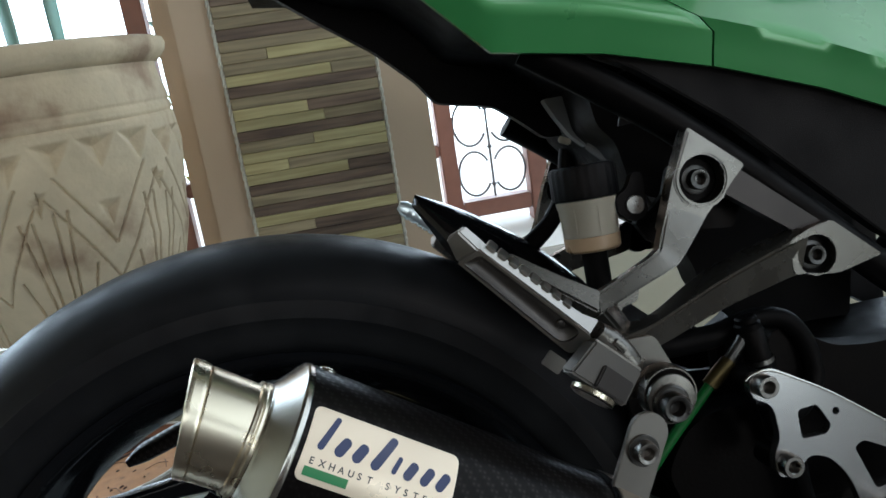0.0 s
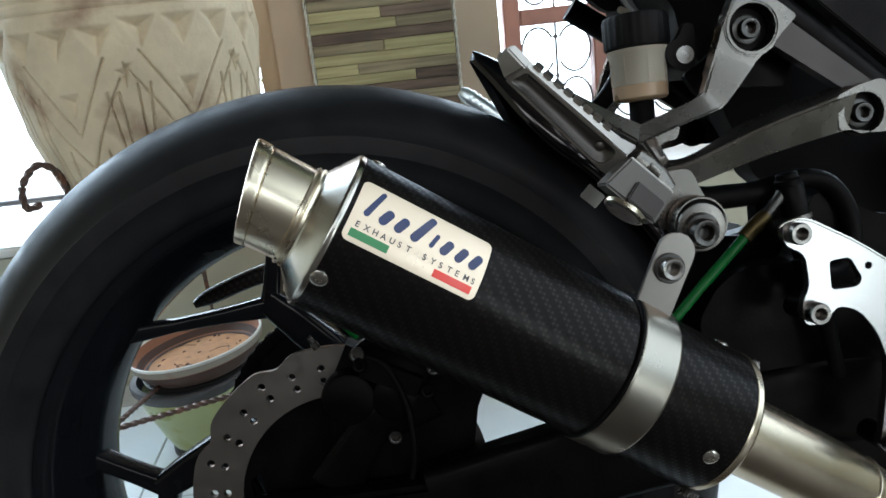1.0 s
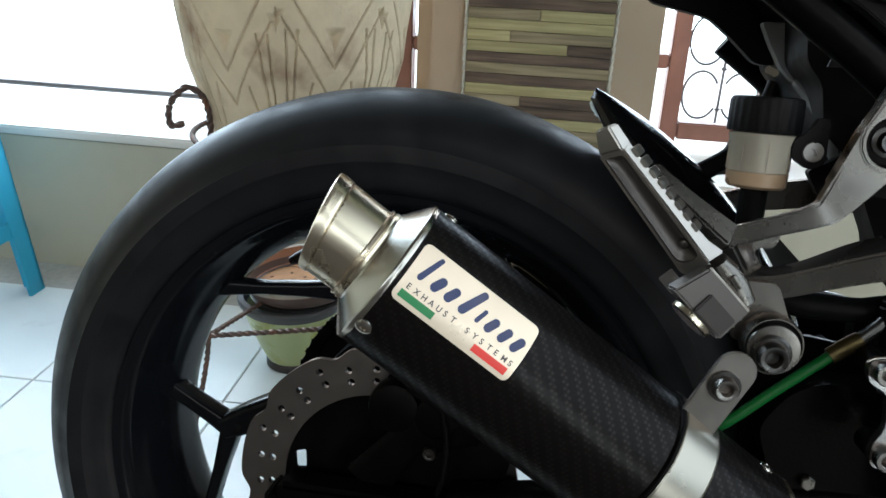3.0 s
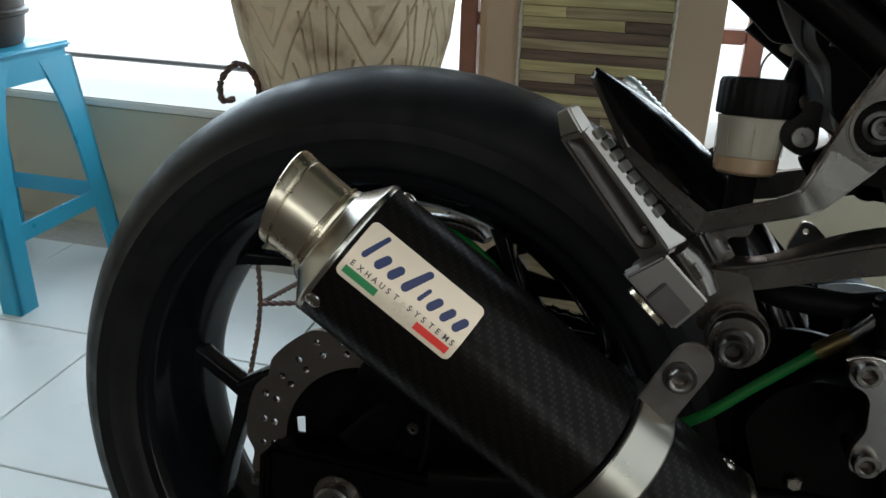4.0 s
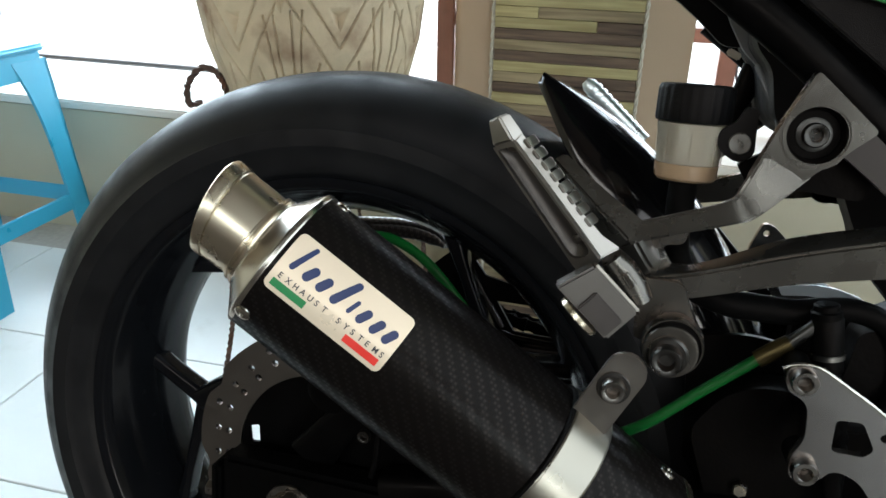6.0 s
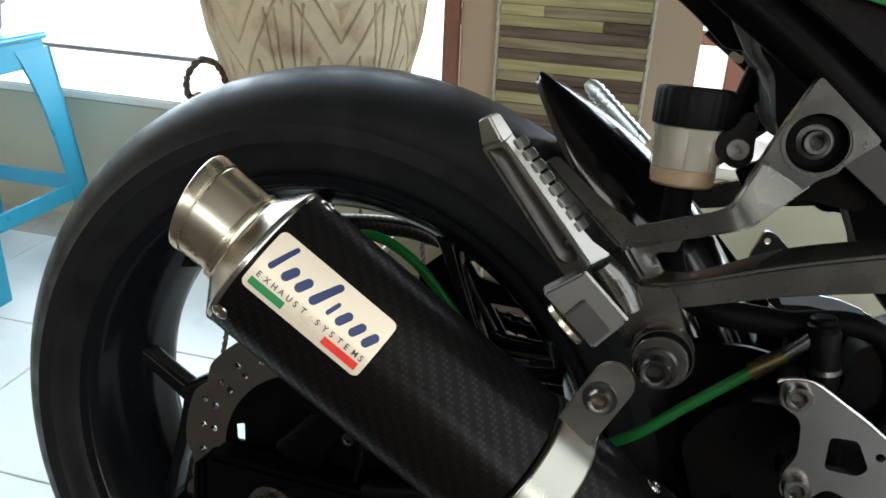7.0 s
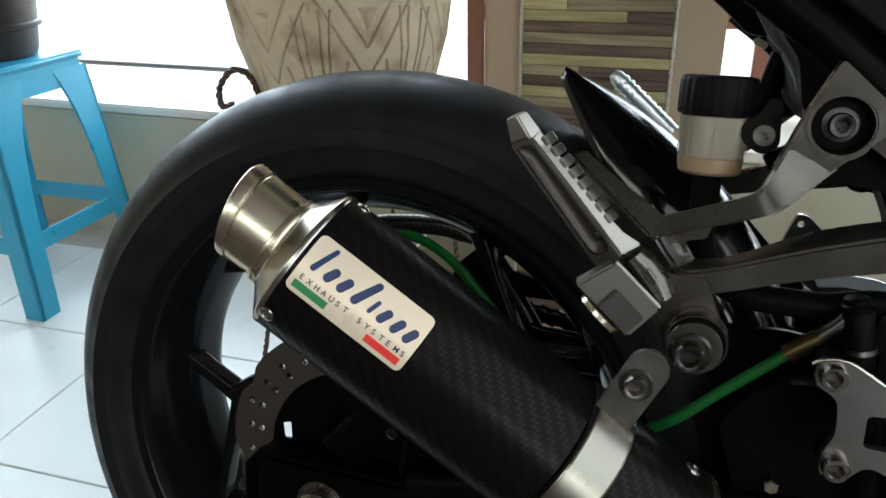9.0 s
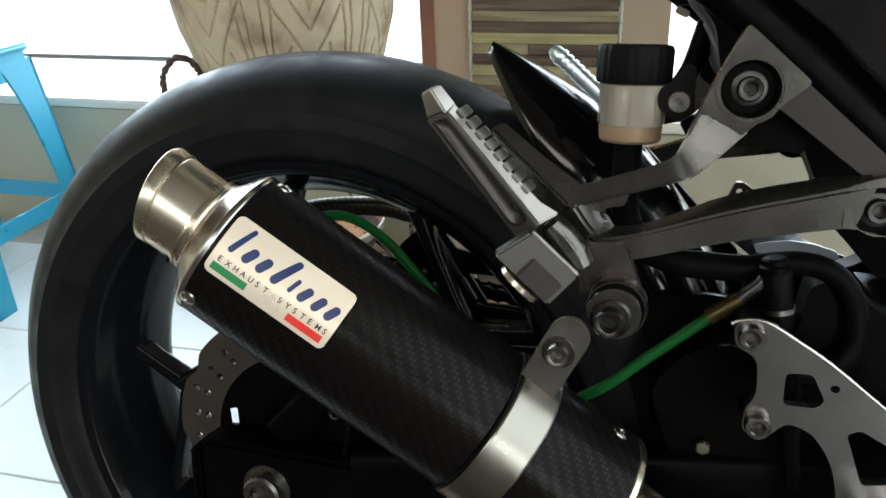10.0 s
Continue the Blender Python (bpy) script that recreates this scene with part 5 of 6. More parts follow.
    m = Matrix.Translation(low) @ Matrix((along, inward, across)).transposed().to_4x4()

    def put(p):
        return m @ Vector((p[0], p[2], p[1]))

    # sections as (along, across, inward): lower edge, ridge, toothed edge, back
    stations = [
        [(-0.0010, 0.0026, 0.0022), (-0.0010, 0.0060, 0.0026), (-0.0012, 0.0145, 0.0026), (-0.0015, 0.0176, 0.0022), (-0.0036, 0.0240, 0.0150), (-0.0010, 0.0040, 0.0130)],
        [(0.0100, 0.0022, 0.0022), (0.0098, 0.0056, 0.0072), (0.0092, 0.0138, 0.0072), (0.0090, 0.0172, 0.0022), (0.0075, 0.0216, 0.0108), (0.0090, 0.0040, 0.0125)],
        [(0.0300, 0.0018, 0.0022), (0.0298, 0.0052, 0.0072), (0.0292, 0.0130, 0.0072), (0.0290, 0.0162, 0.0022), (0.0285, 0.0198, 0.0082), (0.0290, 0.0040, 0.0115)],
        [(0.0700, 0.0012, 0.0022), (0.0690, 0.0042, 0.0068), (0.0675, 0.0108, 0.0066), (0.0670, 0.0138, 0.0022), (0.0690, 0.0178, 0.0069), (0.0700, 0.0036, 0.0106)],
        [(0.0770, 0.0012, 0.0022), (0.0762, 0.0040, 0.0024), (0.0745, 0.0106, 0.0024), (0.0735, 0.0134, 0.0022), (0.0752, 0.0176, 0.0068), (0.0770, 0.0036, 0.0105)],
        [(0.0790, 0.0006, 0.0000), (0.0782, 0.0045, 0.0000), (0.0764, 0.0100, -0.0001), (0.0752, 0.0138, -0.0002), (0.0770, 0.0178, 0.0068), (0.0790, 0.0036, 0.0105)],
        [(0.0915, 0.0062, 0.0016), (0.0912, 0.0085, 0.0014), (0.0906, 0.0120, 0.0012), (0.0900, 0.0142, 0.0010), (0.0885, 0.0182, 0.0056), (0.0910, 0.0072, 0.0090)]]
    pb = loft([[put(p) for p in ring] for ring in stations], 0.0017, segments=3, round_from=12)
    pegob = part("pillion_peg", f(pb), PEG_METAL, bike, "worn polished folding footpeg with a toothed edge", smooth=30)
    hole = fillet([(0.0050, 0.0032), (0.0760, 0.0020), (0.0726, 0.0124), (0.0028, 0.0162)], (0.007, 0.002, 0.002, 0.008), 6)
    rim_bm = plate(fillet([(-0.0020, 0.0018), (0.0785, 0.0006), (0.0748, 0.0138), (-0.0026, 0.0177)], (0.005, 0.001, 0.001, 0.002), 5), 0.0, 0.0026, [hole], 0.0009, m=m)
    part("pan_rim", f(rim_bm), PEG_METAL, pegob, "bright rim round the hollow", smooth=35)
    # floor of the hollow: same metal in truth, shade painted by a darker copy
    pan = bmesh.new()
    grid = []
    for a in np.linspace(0.0, 1.0, 25):
        u = 0.0034 + 0.0722 * a
        v0, v1 = 0.0028 - 0.0012 * a, 0.0168 - 0.0042 * a
        fade = min(1.0, a / 0.10, (1 - a) / 0.06)
        grid.append([pan.verts.new(put((u, v0 + (v1 - v0) * q, 0.0020 + 0.0038 * math.sin(math.pi * q) ** 0.8 * fade ** 0.7))) for q in np.linspace(0.0, 1.0, 11)])
    for ra, rb in zip(grid, grid[1:]):
        for k in range(10):
            pan.faces.new((ra[k], ra[k + 1], rb[k + 1], rb[k]))
    bmesh.ops.recalc_face_normals(pan, faces=pan.faces)
    part("pan", f(pan), SHADED_PEG_METAL, pegob, "hollow of the peg, shade in its colour", smooth=80)
    part("stud", f(lathe([(0, 0.0030), (0.0008, 0.0026), (0.0014, 0.0012), (0.0015, 0.0002)], put((0.0130, 0.0104, 0.0050)), -inward, 16)), SHADED_PEG_METAL, pegob)
    for k in range(8):
        s0 = 0.0150 + 0.0074 * k
        t = s0 / 0.0752
        v, w = 0.0212 + (0.0178 - 0.0212) * t, 0.0100 + (0.0068 - 0.0100) * t
        ring0 = [(s0, v + 0.0002, w - 0.0030), (s0, v + 0.0016, w + 0.0034), (s0, v + 0.0006, w + 0.0066), (s0, v - 0.0052, w + 0.0064), (s0, v - 0.0050, w - 0.0020)]
        ring1 = [(p[0] + 0.0056, p[1] - 0.0003, p[2]) for p in ring0]
        part("tooth", f(loft([[put(p) for p in ring0], [put(p) for p in ring1]], 0.0006)), PEG_METAL, pegob)
    # clevis block with its raised panel, and the spring plate at the root
    C0, C1, C2 = Vector((0.2012, -0.2112, 0.5453)), Vector((0.2261, -0.2058, 0.5216)), Vector((0.2095, -0.2105, 0.5079))
    b = (C1 - C0).normalized()
    e = (C2 - C1) - b * (C2 - C1).dot(b)
    wide = e.length
    e = e.normalized()
    nn = b.cross(e)
    if nn.y > 0:
        nn = -nn
    mc = Matrix.Translation(C0) @ Matrix((e, nn, b)).transposed().to_4x4()
    span = (C1 - C0).length
    clev = loft([[(0.0, 0.0, 0.001), (wide, 0.0, -0.004), (wide, -0.012, -0.004), (0.0, -0.012, 0.001)],
                 [(0.0, 0.0, span), (wide, 0.0, span), (wide, -0.012, span), (0.0, -0.009, span)]], 0.0013)
    panel = box((0.0125, 0.0036, span * 0.60), (wide - 0.0068, 0.0006, span * 0.62), 0.0008)
    bmesh.ops.transform(panel, matrix=mc, verts=panel.verts)
    bmesh.ops.transform(clev, matrix=mc, verts=clev.verts)
    part("clevis", f(clev), CLEVIS, pegob, "grey clevis block")
    part("clevis_panel", f(panel), GREY_SATIN, pegob, "dark raised panel on the clevis")
    head = Vector((wide + 0.0008, -0.0065, span * 0.50))
    pin = lathe([(0, 0.0112), (0.0006, 0.0124), (0.0030, 0.0124), (0.0034, 0.0118), (0.0034, 0.0006)], mc @ head, e, 40)
    part("pin_head", f(pin), STEEL, pegob, "bright round pivot pin head", smooth=30)
    part("pin_face", f(lathe([(0.0034, 0.0114), (0.0040, 0.0110), (0.0040, 0.0006)], mc @ head, e, 40)), DARK_STEEL, pegob, "dark face of the pin head", smooth=30)
    # strip of brighter metal stands in for light on the block's upper side
    edge = box((0.0018, 0.0075, span * 0.96), (-0.0004, -0.0052, span * 0.52), 0.0006)
    bmesh.ops.transform(edge, matrix=mc, verts=edge.verts)
    part("clevis_edge", f(edge), PEG_METAL, pegob, "upper edge of the clevis, coloured bright as if lit")
    tab = box((0.0130, 0.0024, 0.0100), (0.1935, -0.1480, 0.5215), 0.0006, m=Matrix.Rotation(radians(45), 4, "Y"))
    part("spring_end", f(tab), TAB_STEEL, pegob)
    kn = sweep([Vector(p) for p in ((0.2085, -0.1890, 0.5450), (0.2140, -0.1880, 0.5385), (0.2210, -0.1880, 0.5300), (0.2260, -0.1880, 0.5225))], (0.0060, 0.0082, 0.0082, 0.0070), 0.0085, n=20, power=2.6, smooth=4)
    join(kn, sweep([Vector(p) for p in ((0.2165, -0.1970, 0.5385), (0.2215, -0.1970, 0.5325))], 0.0022, 0.0012, n=12, power=4))
    part("pivot_pin", f(kn), CAST, pegob, "polished pivot barrel")
    return body


bracket(-1)
bracket(1)

# ---- right rear set, brake cylinder and lines ----
set_outline = fillet([(0.3090, 0.4900), (0.3260, 0.4920), (0.3640, 0.4685), (0.4080, 0.4350), (0.4500, 0.4100), (0.4500, 0.3700), (0.4040, 0.3800), (0.3960, 0.3560), (0.3800, 0.3280), (0.3660, 0.3320), (0.3700, 0.3620), (0.3750, 0.3880), (0.3680, 0.4130), (0.3560, 0.4290), (0.3420, 0.4335), (0.3340, 0.4225), (0.3200, 0.4225), (0.3190, 0.4370), (0.3250, 0.4480), (0.3230, 0.4700), (0.3100, 0.4760)], (0.006, 0.008, 0.01, 0.01, 0.004, 0.004, 0.01, 0.01, 0.008, 0.008, 0.01, 0.012, 0.012, 0.012, 0.006, 0.006, 0.006, 0.006, 0.008, 0.008, 0.006))
hole_a = fillet([(0.3385, 0.4630), (0.3520, 0.4640), (0.3600, 0.4490), (0.3560, 0.4440), (0.3390, 0.4440)], 0.003)
hole_b = fillet([(0.3735, 0.4310), (0.3800, 0.4345), (0.4000, 0.4240), (0.4150, 0.4080), (0.3850, 0.4010)], 0.003)
rear_set = part("rear_set", plate(set_outline, -0.1600, -0.1530, [hole_a, hole_b, circle(0.3640, 0.4570, 0.0024, 14)], 0.0020), MACHINED, bike, "machined aluminium rear-set plate", smooth=30)
for x, z in ((0.3180, 0.4835), (0.3270, 0.4310), (0.3730, 0.3370)):
    part("spacer", lathe([(0, 0.0078), (0.018, 0.0078)], (x, -0.1525, z), (0, 1, 0), 24), SATIN_BLACK, rear_set, "black spacer")
    socket_bolt((x, -0.1600, z), (0, -1, 0), 0.0072, 0.0078, parent=rear_set)
part("footpeg_boss", lathe([(0, 0.0190), (0.008, 0.0190), (0.010, 0.0150), (0.010, 0.0135), (0.014, 0.0130), (0.060, 0.0120), (0.062, 0.010)], (0.4000, -0.1600, 0.3720), (0, -1, 0), 36), MACHINED, rear_set, "knurled aluminium footpeg")
# thin rod of brighter steel draws the highlight along the plate's top bevel
part("edge_highlight", sweep([(0.3075, -0.1592, 0.4880), (0.3130, -0.1592, 0.4910), (0.3245, -0.1592, 0.4915), (0.3420, -0.1592, 0.4820), (0.3640, -0.1592, 0.4682), (0.4080, -0.1592, 0.4348)], 0.0011, n=10, smooth=3), CAP_STEEL, rear_set, "bright strip added as the highlight on the top bevel")
# stamped mark, as plain bars
for k in range(4):
    part("stamp_bar", box((0.0035, 0.0006, 0.0022), (0.3480 + 0.0008 * k, -0.1330, 0.4250 - 0.0045 * k), 0), MACHINED, rear_set)
cyl = part("brake_cylinder", lathe([(0, 0.0085), (0.004, 0.0095), (0.022, 0.0095), (0.023, 0.0078), (0.040, 0.0078), (0.041, 0.0088), (0.072, 0.0088), (0.075, 0.0070)], (0.3425, -0.1300, 0.4400), (-0.16, 0, 1), 28), SATIN_BLACK, bike, "black rear brake cylinder")
part("banjo", lathe([(0, 0.0086), (0.004, 0.0086), (0.005, 0.0072), (0.008, 0.0070), (0.009, 0.0058)], (0.3305, -0.1300, 0.5115), (-0.16, 0, 1), 18), SATIN_BLACK, cyl, "blackened banjo bolt")
part("clamp", lathe([(0, 0.0100), (0.003, 0.0100)], (0.3345, -0.1300, 0.4885), (-0.16, 0, 1), 24), BOLT, cyl)
hose = part("brake_hose", sweep([(0.2990, -0.1310, 0.4815), (0.2680, -0.1330, 0.4540), (0.2350, -0.1350, 0.4250), (0.2000, -0.1300, 0.4080), (0.1600, -0.1200, 0.4300), (0.1120, -0.1100, 0.4780), (0.0800, -0.1070, 0.5070), (0.0480, -0.1060, 0.5180), (0.0200, -0.1060, 0.5040), (0.0100, -0.1040, 0.4700), (0.0300, -0.1000, 0.4400)], 0.0035, n=16, smooth=7), HOSE, bike, "bright green sleeved brake hose")
part("gold_sleeve", sweep([(0.2975, -0.1308, 0.4803), (0.3060, -0.1304, 0.4872), (0.3140, -0.1300, 0.4935)], (0.0052, 0.0056, 0.0052), n=16), GOLD, hose, "gold crimped hose fitting")
part("fitting", sweep([(0.3140, -0.1300, 0.4935), (0.3230, -0.1300, 0.5030), (0.3300, -0.1300, 0.5120)], 0.0042, n=14), DARK_STEEL, hose)

# reservoir
RES = (0.2425, -0.1100)
reservoir = part("fluid_reservoir", lathe([(0.5900, 0.0182), (0.6080, 0.0190), (0.6100, 0.0198), (0.6135, 0.0200), (0.6140, 0.0170)], (*RES, 0), n=40), CUP, bike, "milky plastic brake fluid reservoir")
part("fluid", lathe([(0.5790, 0.0110), (0.5798, 0.0165), (0.5815, 0.0182), (0.5898, 0.0186), (0.5899, 0.0170)], (*RES, 0), n=40), FLUID, reservoir, "amber fluid level")
part("reservoir_cap", lathe([(0.6142, 0.0190), (0.6145, 0.0214), (0.6160, 0.0220), (0.6330, 0.0220), (0.6355, 0.0208), (0.6362, 0.0180), (0.6362, 0.0010)], (*RES, 0), n=96, wave=lambda t, s, r: r - (0.0007 if 0.615 < s < 0.634 and math.cos(24 * t) > 0.3 else 0.0)), GRAIN_BLACK, reservoir, "black ribbed screw cap")
for k in range(8):
    a = 2 * math.pi * k / 8
    part("cup_rib", box((0.0007, 0.0007, 0.020), (RES[0] + 0.0191 * math.cos(a), RES[1] + 0.0191 * math.sin(a), 0.6005), 0.0003), CUP, reservoir)
part("reservoir_hose", sweep([(*RES, 0.5795), (RES[0], RES[1], 0.560), (0.2440, -0.1080, 0.535), (0.2560, -0.1100, 0.5150), (0.2766, -0.1150, 0.5086), (0.2947, -0.1150, 0.5077), (0.3149, -0.1150, 0.5080), (0.3314, -0.1150, 0.5120), (0.3479, -0.1150, 0.5140), (0.3642, -0.1150, 0.5095), (0.3750, -0.1150, 0.4970), (0.3800, -0.1160, 0.4810), (0.3790, -0.1180, 0.4640), (0.3640, -0.1220, 0.4490), (0.3480, -0.1280, 0.4490)], (0.0085, 0.0085, 0.0082, 0.0082, 0.0085, 0.0085, 0.0080, 0.0074, 0.0070, 0.0068, 0.0068, 0.0066, 0.0064, 0.0062, 0.0062), n=16, smooth=7), SOFT_RUBBER, bike, "black reservoir hose")
lug = part("reservoir_tab", plate(fillet([(0.2570, 0.6010), (0.2570, 0.6120), (0.2660, 0.6165), (0.2700, 0.6260), (0.2770, 0.6250), (0.2770, 0.6110), (0.2780, 0.5985), (0.2690, 0.5935)], 0.005), -0.1245, -0.1180, [], 0.001), GRAIN_BLACK, bike, "black reservoir mounting tab")
part("tab_bolt", lathe([(0, 0.0062), (0.0014, 0.0062), (0.0017, 0.0057), (0.0017, 0.0005)], (0.2690, -0.1245, 0.6050), (0, -1, 0), 24), BOLT, lug, "pale round bolt head", smooth=15)

# ---- frame, tail and the dark middle of the bike ----
part("subframe_tube", sweep([(0.2150, -0.1180, 0.7150), (0.2550, -0.1230, 0.6860), (0.3000, -0.1240, 0.6530), (0.3520, -0.1240, 0.6085), (0.4050, -0.1240, 0.5600), (0.5200, -0.1180, 0.4550)], 0.0115, n=20, smooth=4), SATIN_BLACK, bike, "black steel subframe tube")
part("subframe_tube", sweep([(0.2550, 0.1230, 0.6860), (0.3000, 0.1240, 0.6530), (0.3520, 0.1240, 0.6085), (0.4050, 0.1240, 0.5600), (0.5200, 0.1180, 0.4550)], 0.0115, n=20, smooth=4), SATIN_BLACK, bike, "black steel subframe tube")
side = part("side_cover", plate(fillet([(0.2500, 0.7050), (0.2790, 0.6910), (0.3400, 0.6460), (0.4360, 0.5560), (0.6200, 0.4300), (0.6200, 0.7000), (0.4700, 0.6850), (0.3300, 0.7250)], 0.01), -0.1300, -0.1180, [], 0.003), GRAIN_BLACK, bike, "grained black plastic side cover", smooth=30)
part("side_cover", plate(fillet([(0.2500, 0.7050), (0.2790, 0.6910), (0.3400, 0.6460), (0.4360, 0.5560), (0.6200, 0.4300), (0.6200, 0.7000), (0.4700, 0.6850), (0.3300, 0.7250)], 0.01), 0.1180, 0.1300, [], 0.003), GRAIN_BLACK, bike, "grained black plastic side cover", smooth=30)


def cowl(x0, x1, side=-1):
    """A curved sheet of bodywork between x0 and x1 above the line of the black plastic."""
    bm = bmesh.new()
    n, rows = 20, 20
    sheets = []
    for inset in (0.0, 0.004):
        grid = []
        for i in range(n + 1):
            base = x0 + (x1 - x0) * i / n
            x = base
            low = (0.045 if side > 0 else 0.0) + float(np.interp(x, (0.13, 0.1500, 0.1890, 0.2600, 0.3320, 0.4000, 0.4410, 0.62), (0.772, 0.752, 0.7115, 0.7005, 0.6815, 0.6580, 0.6400, 0.560)))
            col = []
            for j in range(rows + 1):
                h = 0.20 * j / rows
                # the joint between the two panels runs up and then slants back
                slant = -1.25 * max(0.0, h - 0.022)
                x = base + slant * ((i / n) if x1 < 0.4 else (1 - i / n))
                y = -0.1385 - 0.0100 * min(1.0, h / 0.030) + 0.42 * max(0.0, h - 0.030) + 0.5 * max(0.0, h - 0.06) ** 1.6 + inset
                col.append(bm.verts.new((x, -side * y if side > 0 else y, low + h)))
            grid.append(col)
        sheets.append(grid)
    a, b = sheets
    for g in sheets:
        for i in range(n):
            for j in range(rows):
                bm.faces.new((g[i][j], g[i + 1][j], g[i + 1][j + 1], g[i][j + 1]))
    edge = [(0, j) for j in range(rows)] + [(i, rows) for i in range(n)] + [(n, j) for j in range(rows, 0, -1)] + [(i, 0) for i in range(n, 0, -1)]
    for (i, j), (k, l) in zip(edge, edge[1:] + edge[:1]):
        bm.faces.new((a[i][j], a[k][l], b[k][l], b[i][j]))
    return bm


for sd in (-1, 1):
    part("tail_panel", cowl(0.1300, 0.3270, sd), LIME, bike, "gloss lime green tail panel", smooth=60)
    part("tail_panel", cowl(0.3285, 0.6200, sd), LIME, bike, "gloss lime green side panel", smooth=60)
FLANK = [(-0.02, 0.865), (0.0587, 0.81), (0.0918, 0.7841), (0.1339, 0.7532), (0.1636, 0.7245), (0.1766, 0.7053), (0.2228, 0.6957), (0.2421, 0.6808), (0.2612, 0.6635), (0.272, 0.6625), (0.3, 0.668), (0.42, 0.63), (0.42, 0.76), (0.17, 0.83), (0.05, 0.89)]
tail = part("undertail", plate(fillet(FLANK, 0.006), 0.0240, 0.0340, [], 0.003), GRAIN_BLACK, bike, "black plastic undertail", smooth=40)
part("undertail_core", plate(fillet([(x + 0.010, z + (0.030 if z < 0.78 else 0.01)) for x, z in FLANK], 0.01), -0.1000, 0.0240, [], 0.006), GRAIN_BLACK, tail, smooth=40)
part("undertail_core", plate(fillet([(x + 0.012, z + (0.045 if z < 0.78 else 0.01)) for x, z in FLANK], 0.01), 0.0340, 0.1000, [], 0.006), GRAIN_BLACK, tail, smooth=40)
part("inner_mudguard", plate(fillet([(0.270, 0.7050), (0.276, 0.6620), (0.288, 0.6480), (0.294, 0.6180), (0.308, 0.6030), (0.400, 0.6000), (0.440, 0.7050)], 0.006), -0.0600, 0.0700, [], 0.003), GRAIN_BLACK, tail, smooth=40)
part("inner_bracket", plate(fillet([(0.2700, 0.5930), (0.2790, 0.5780), (0.3070, 0.5810), (0.3380, 0.5780), (0.3480, 0.6000), (0.3300, 0.6250), (0.2990, 0.6250), (0.2930, 0.6080), (0.2830, 0.6000)], 0.003), -0.1170, -0.1100, [], 0.0015), SATIN_BLACK, tail, "black inner bracket", smooth=40)
part("hugger_side", plate(fillet([(0.2500, 0.5560), (0.2650, 0.5410), (0.2980, 0.5070), (0.3300, 0.4750), (0.3150, 0.4600), (0.2850, 0.4750), (0.2400, 0.5350)], 0.004), 0.0440, 0.0560, [], 0.0015), SATIN_BLACK, tail, "black hugger side", smooth=40)
part("airbox", plate(fillet([(0.3640, 0.5620), (0.3780, 0.5330), (0.3830, 0.5120), (0.4040, 0.4920), (0.4280, 0.4660), (0.5200, 0.4600), (0.5600, 0.6900), (0.4400, 0.6900), (0.3500, 0.6100)], 0.006), 0.0350, 0.0700, [], 0.004), GRAIN_BLACK, tail, "black plastic airbox side", smooth=40)
part("tail_bracket", plate(fillet([(0.2560, 0.6920), (0.2640, 0.6760), (0.2740, 0.6600), (0.2851, 0.6496), (0.2938, 0.6500), (0.3010, 0.6640), (0.2860, 0.6920)], 0.003), -0.0060, 0.0040, [fillet([(0.2800, 0.6850), (0.2950, 0.6640), (0.2920, 0.6600), (0.2760, 0.6800)], 0.001)], 0.0012), TAIL_GREY, tail, "grey plastic tail bracket", smooth=40)
part("loom", sweep([(0.2860, -0.0100, 0.6500), (0.2940, -0.0300, 0.6340), (0.3000, -0.0500, 0.6150), (0.3060, -0.0600, 0.5950)], 0.0040, n=14, smooth=5), LOOM, tail, "grey sleeved wiring loom")
part("tie", box((0.0100, 0.0040, 0.0050), (0.2680, -0.0060, 0.6570), 0.001, m=Matrix.Rotation(radians(25), 4, "Y")), CUP, tail, "white cable tie")
part("stay", sweep([(0.2900, 0.0500, 0.6500), (0.2780, 0.0500, 0.6150), (0.2600, 0.0500, 0.5900), (0.2330, 0.0500, 0.5700), (0.2050, 0.0500, 0.5480)], (0.0100, 0.0075, 0.0075, 0.0085, 0.0110), 0.006, n=12, power=3, smooth=4), SATIN_BLACK, tail, "black mudguard stay")
part("frame_tag", plate(fillet([(0.2795, 0.6575), (0.2835, 0.6690), (0.2870, 0.6695), (0.2905, 0.6650), (0.2905, 0.6580)], 0.001), -0.0920, -0.0890, [], 0.0006), LOOM, tail, "grey bracket end")
part("seat_base", sweep([(0.05, 0, 0.86), (0.3, 0, 0.83), (0.6, 0, 0.76)], 0.05, 0.11, n=20, power=4), GRAIN_BLACK, bike, "black seat")
# gearbox casting, pivot plate and shock behind the rear set
engine = part("engine_case", box((0.42, 0.20, 0.24), (0.60, 0.0, 0.34), 0.03, segments=3), SATIN_BLACK, bike, "dark engine casing", smooth=50)
part("pivot_plate", plate(fillet([(0.268, 0.420), (0.285, 0.446), (0.305, 0.456), (0.342, 0.456), (0.350, 0.470), (0.354, 0.500), (0.369, 0.505), (0.383, 0.494), (0.400, 0.483), (0.430, 0.478), (0.480, 0.480), (0.520, 0.30), (0.440, 0.22), (0.380, 0.24), (0.340, 0.33), (0.290, 0.36)], (0.01, 0.01, 0.01, 0.004, 0.008, 0.006, 0.006, 0.01, 0.02, 0.02, 0.02, 0.02, 0.02, 0.02, 0.02, 0.02)), -0.1120, -0.0850, [], 0.005), SATIN_BLACK, engine, "black swingarm pivot plate", smooth=40)
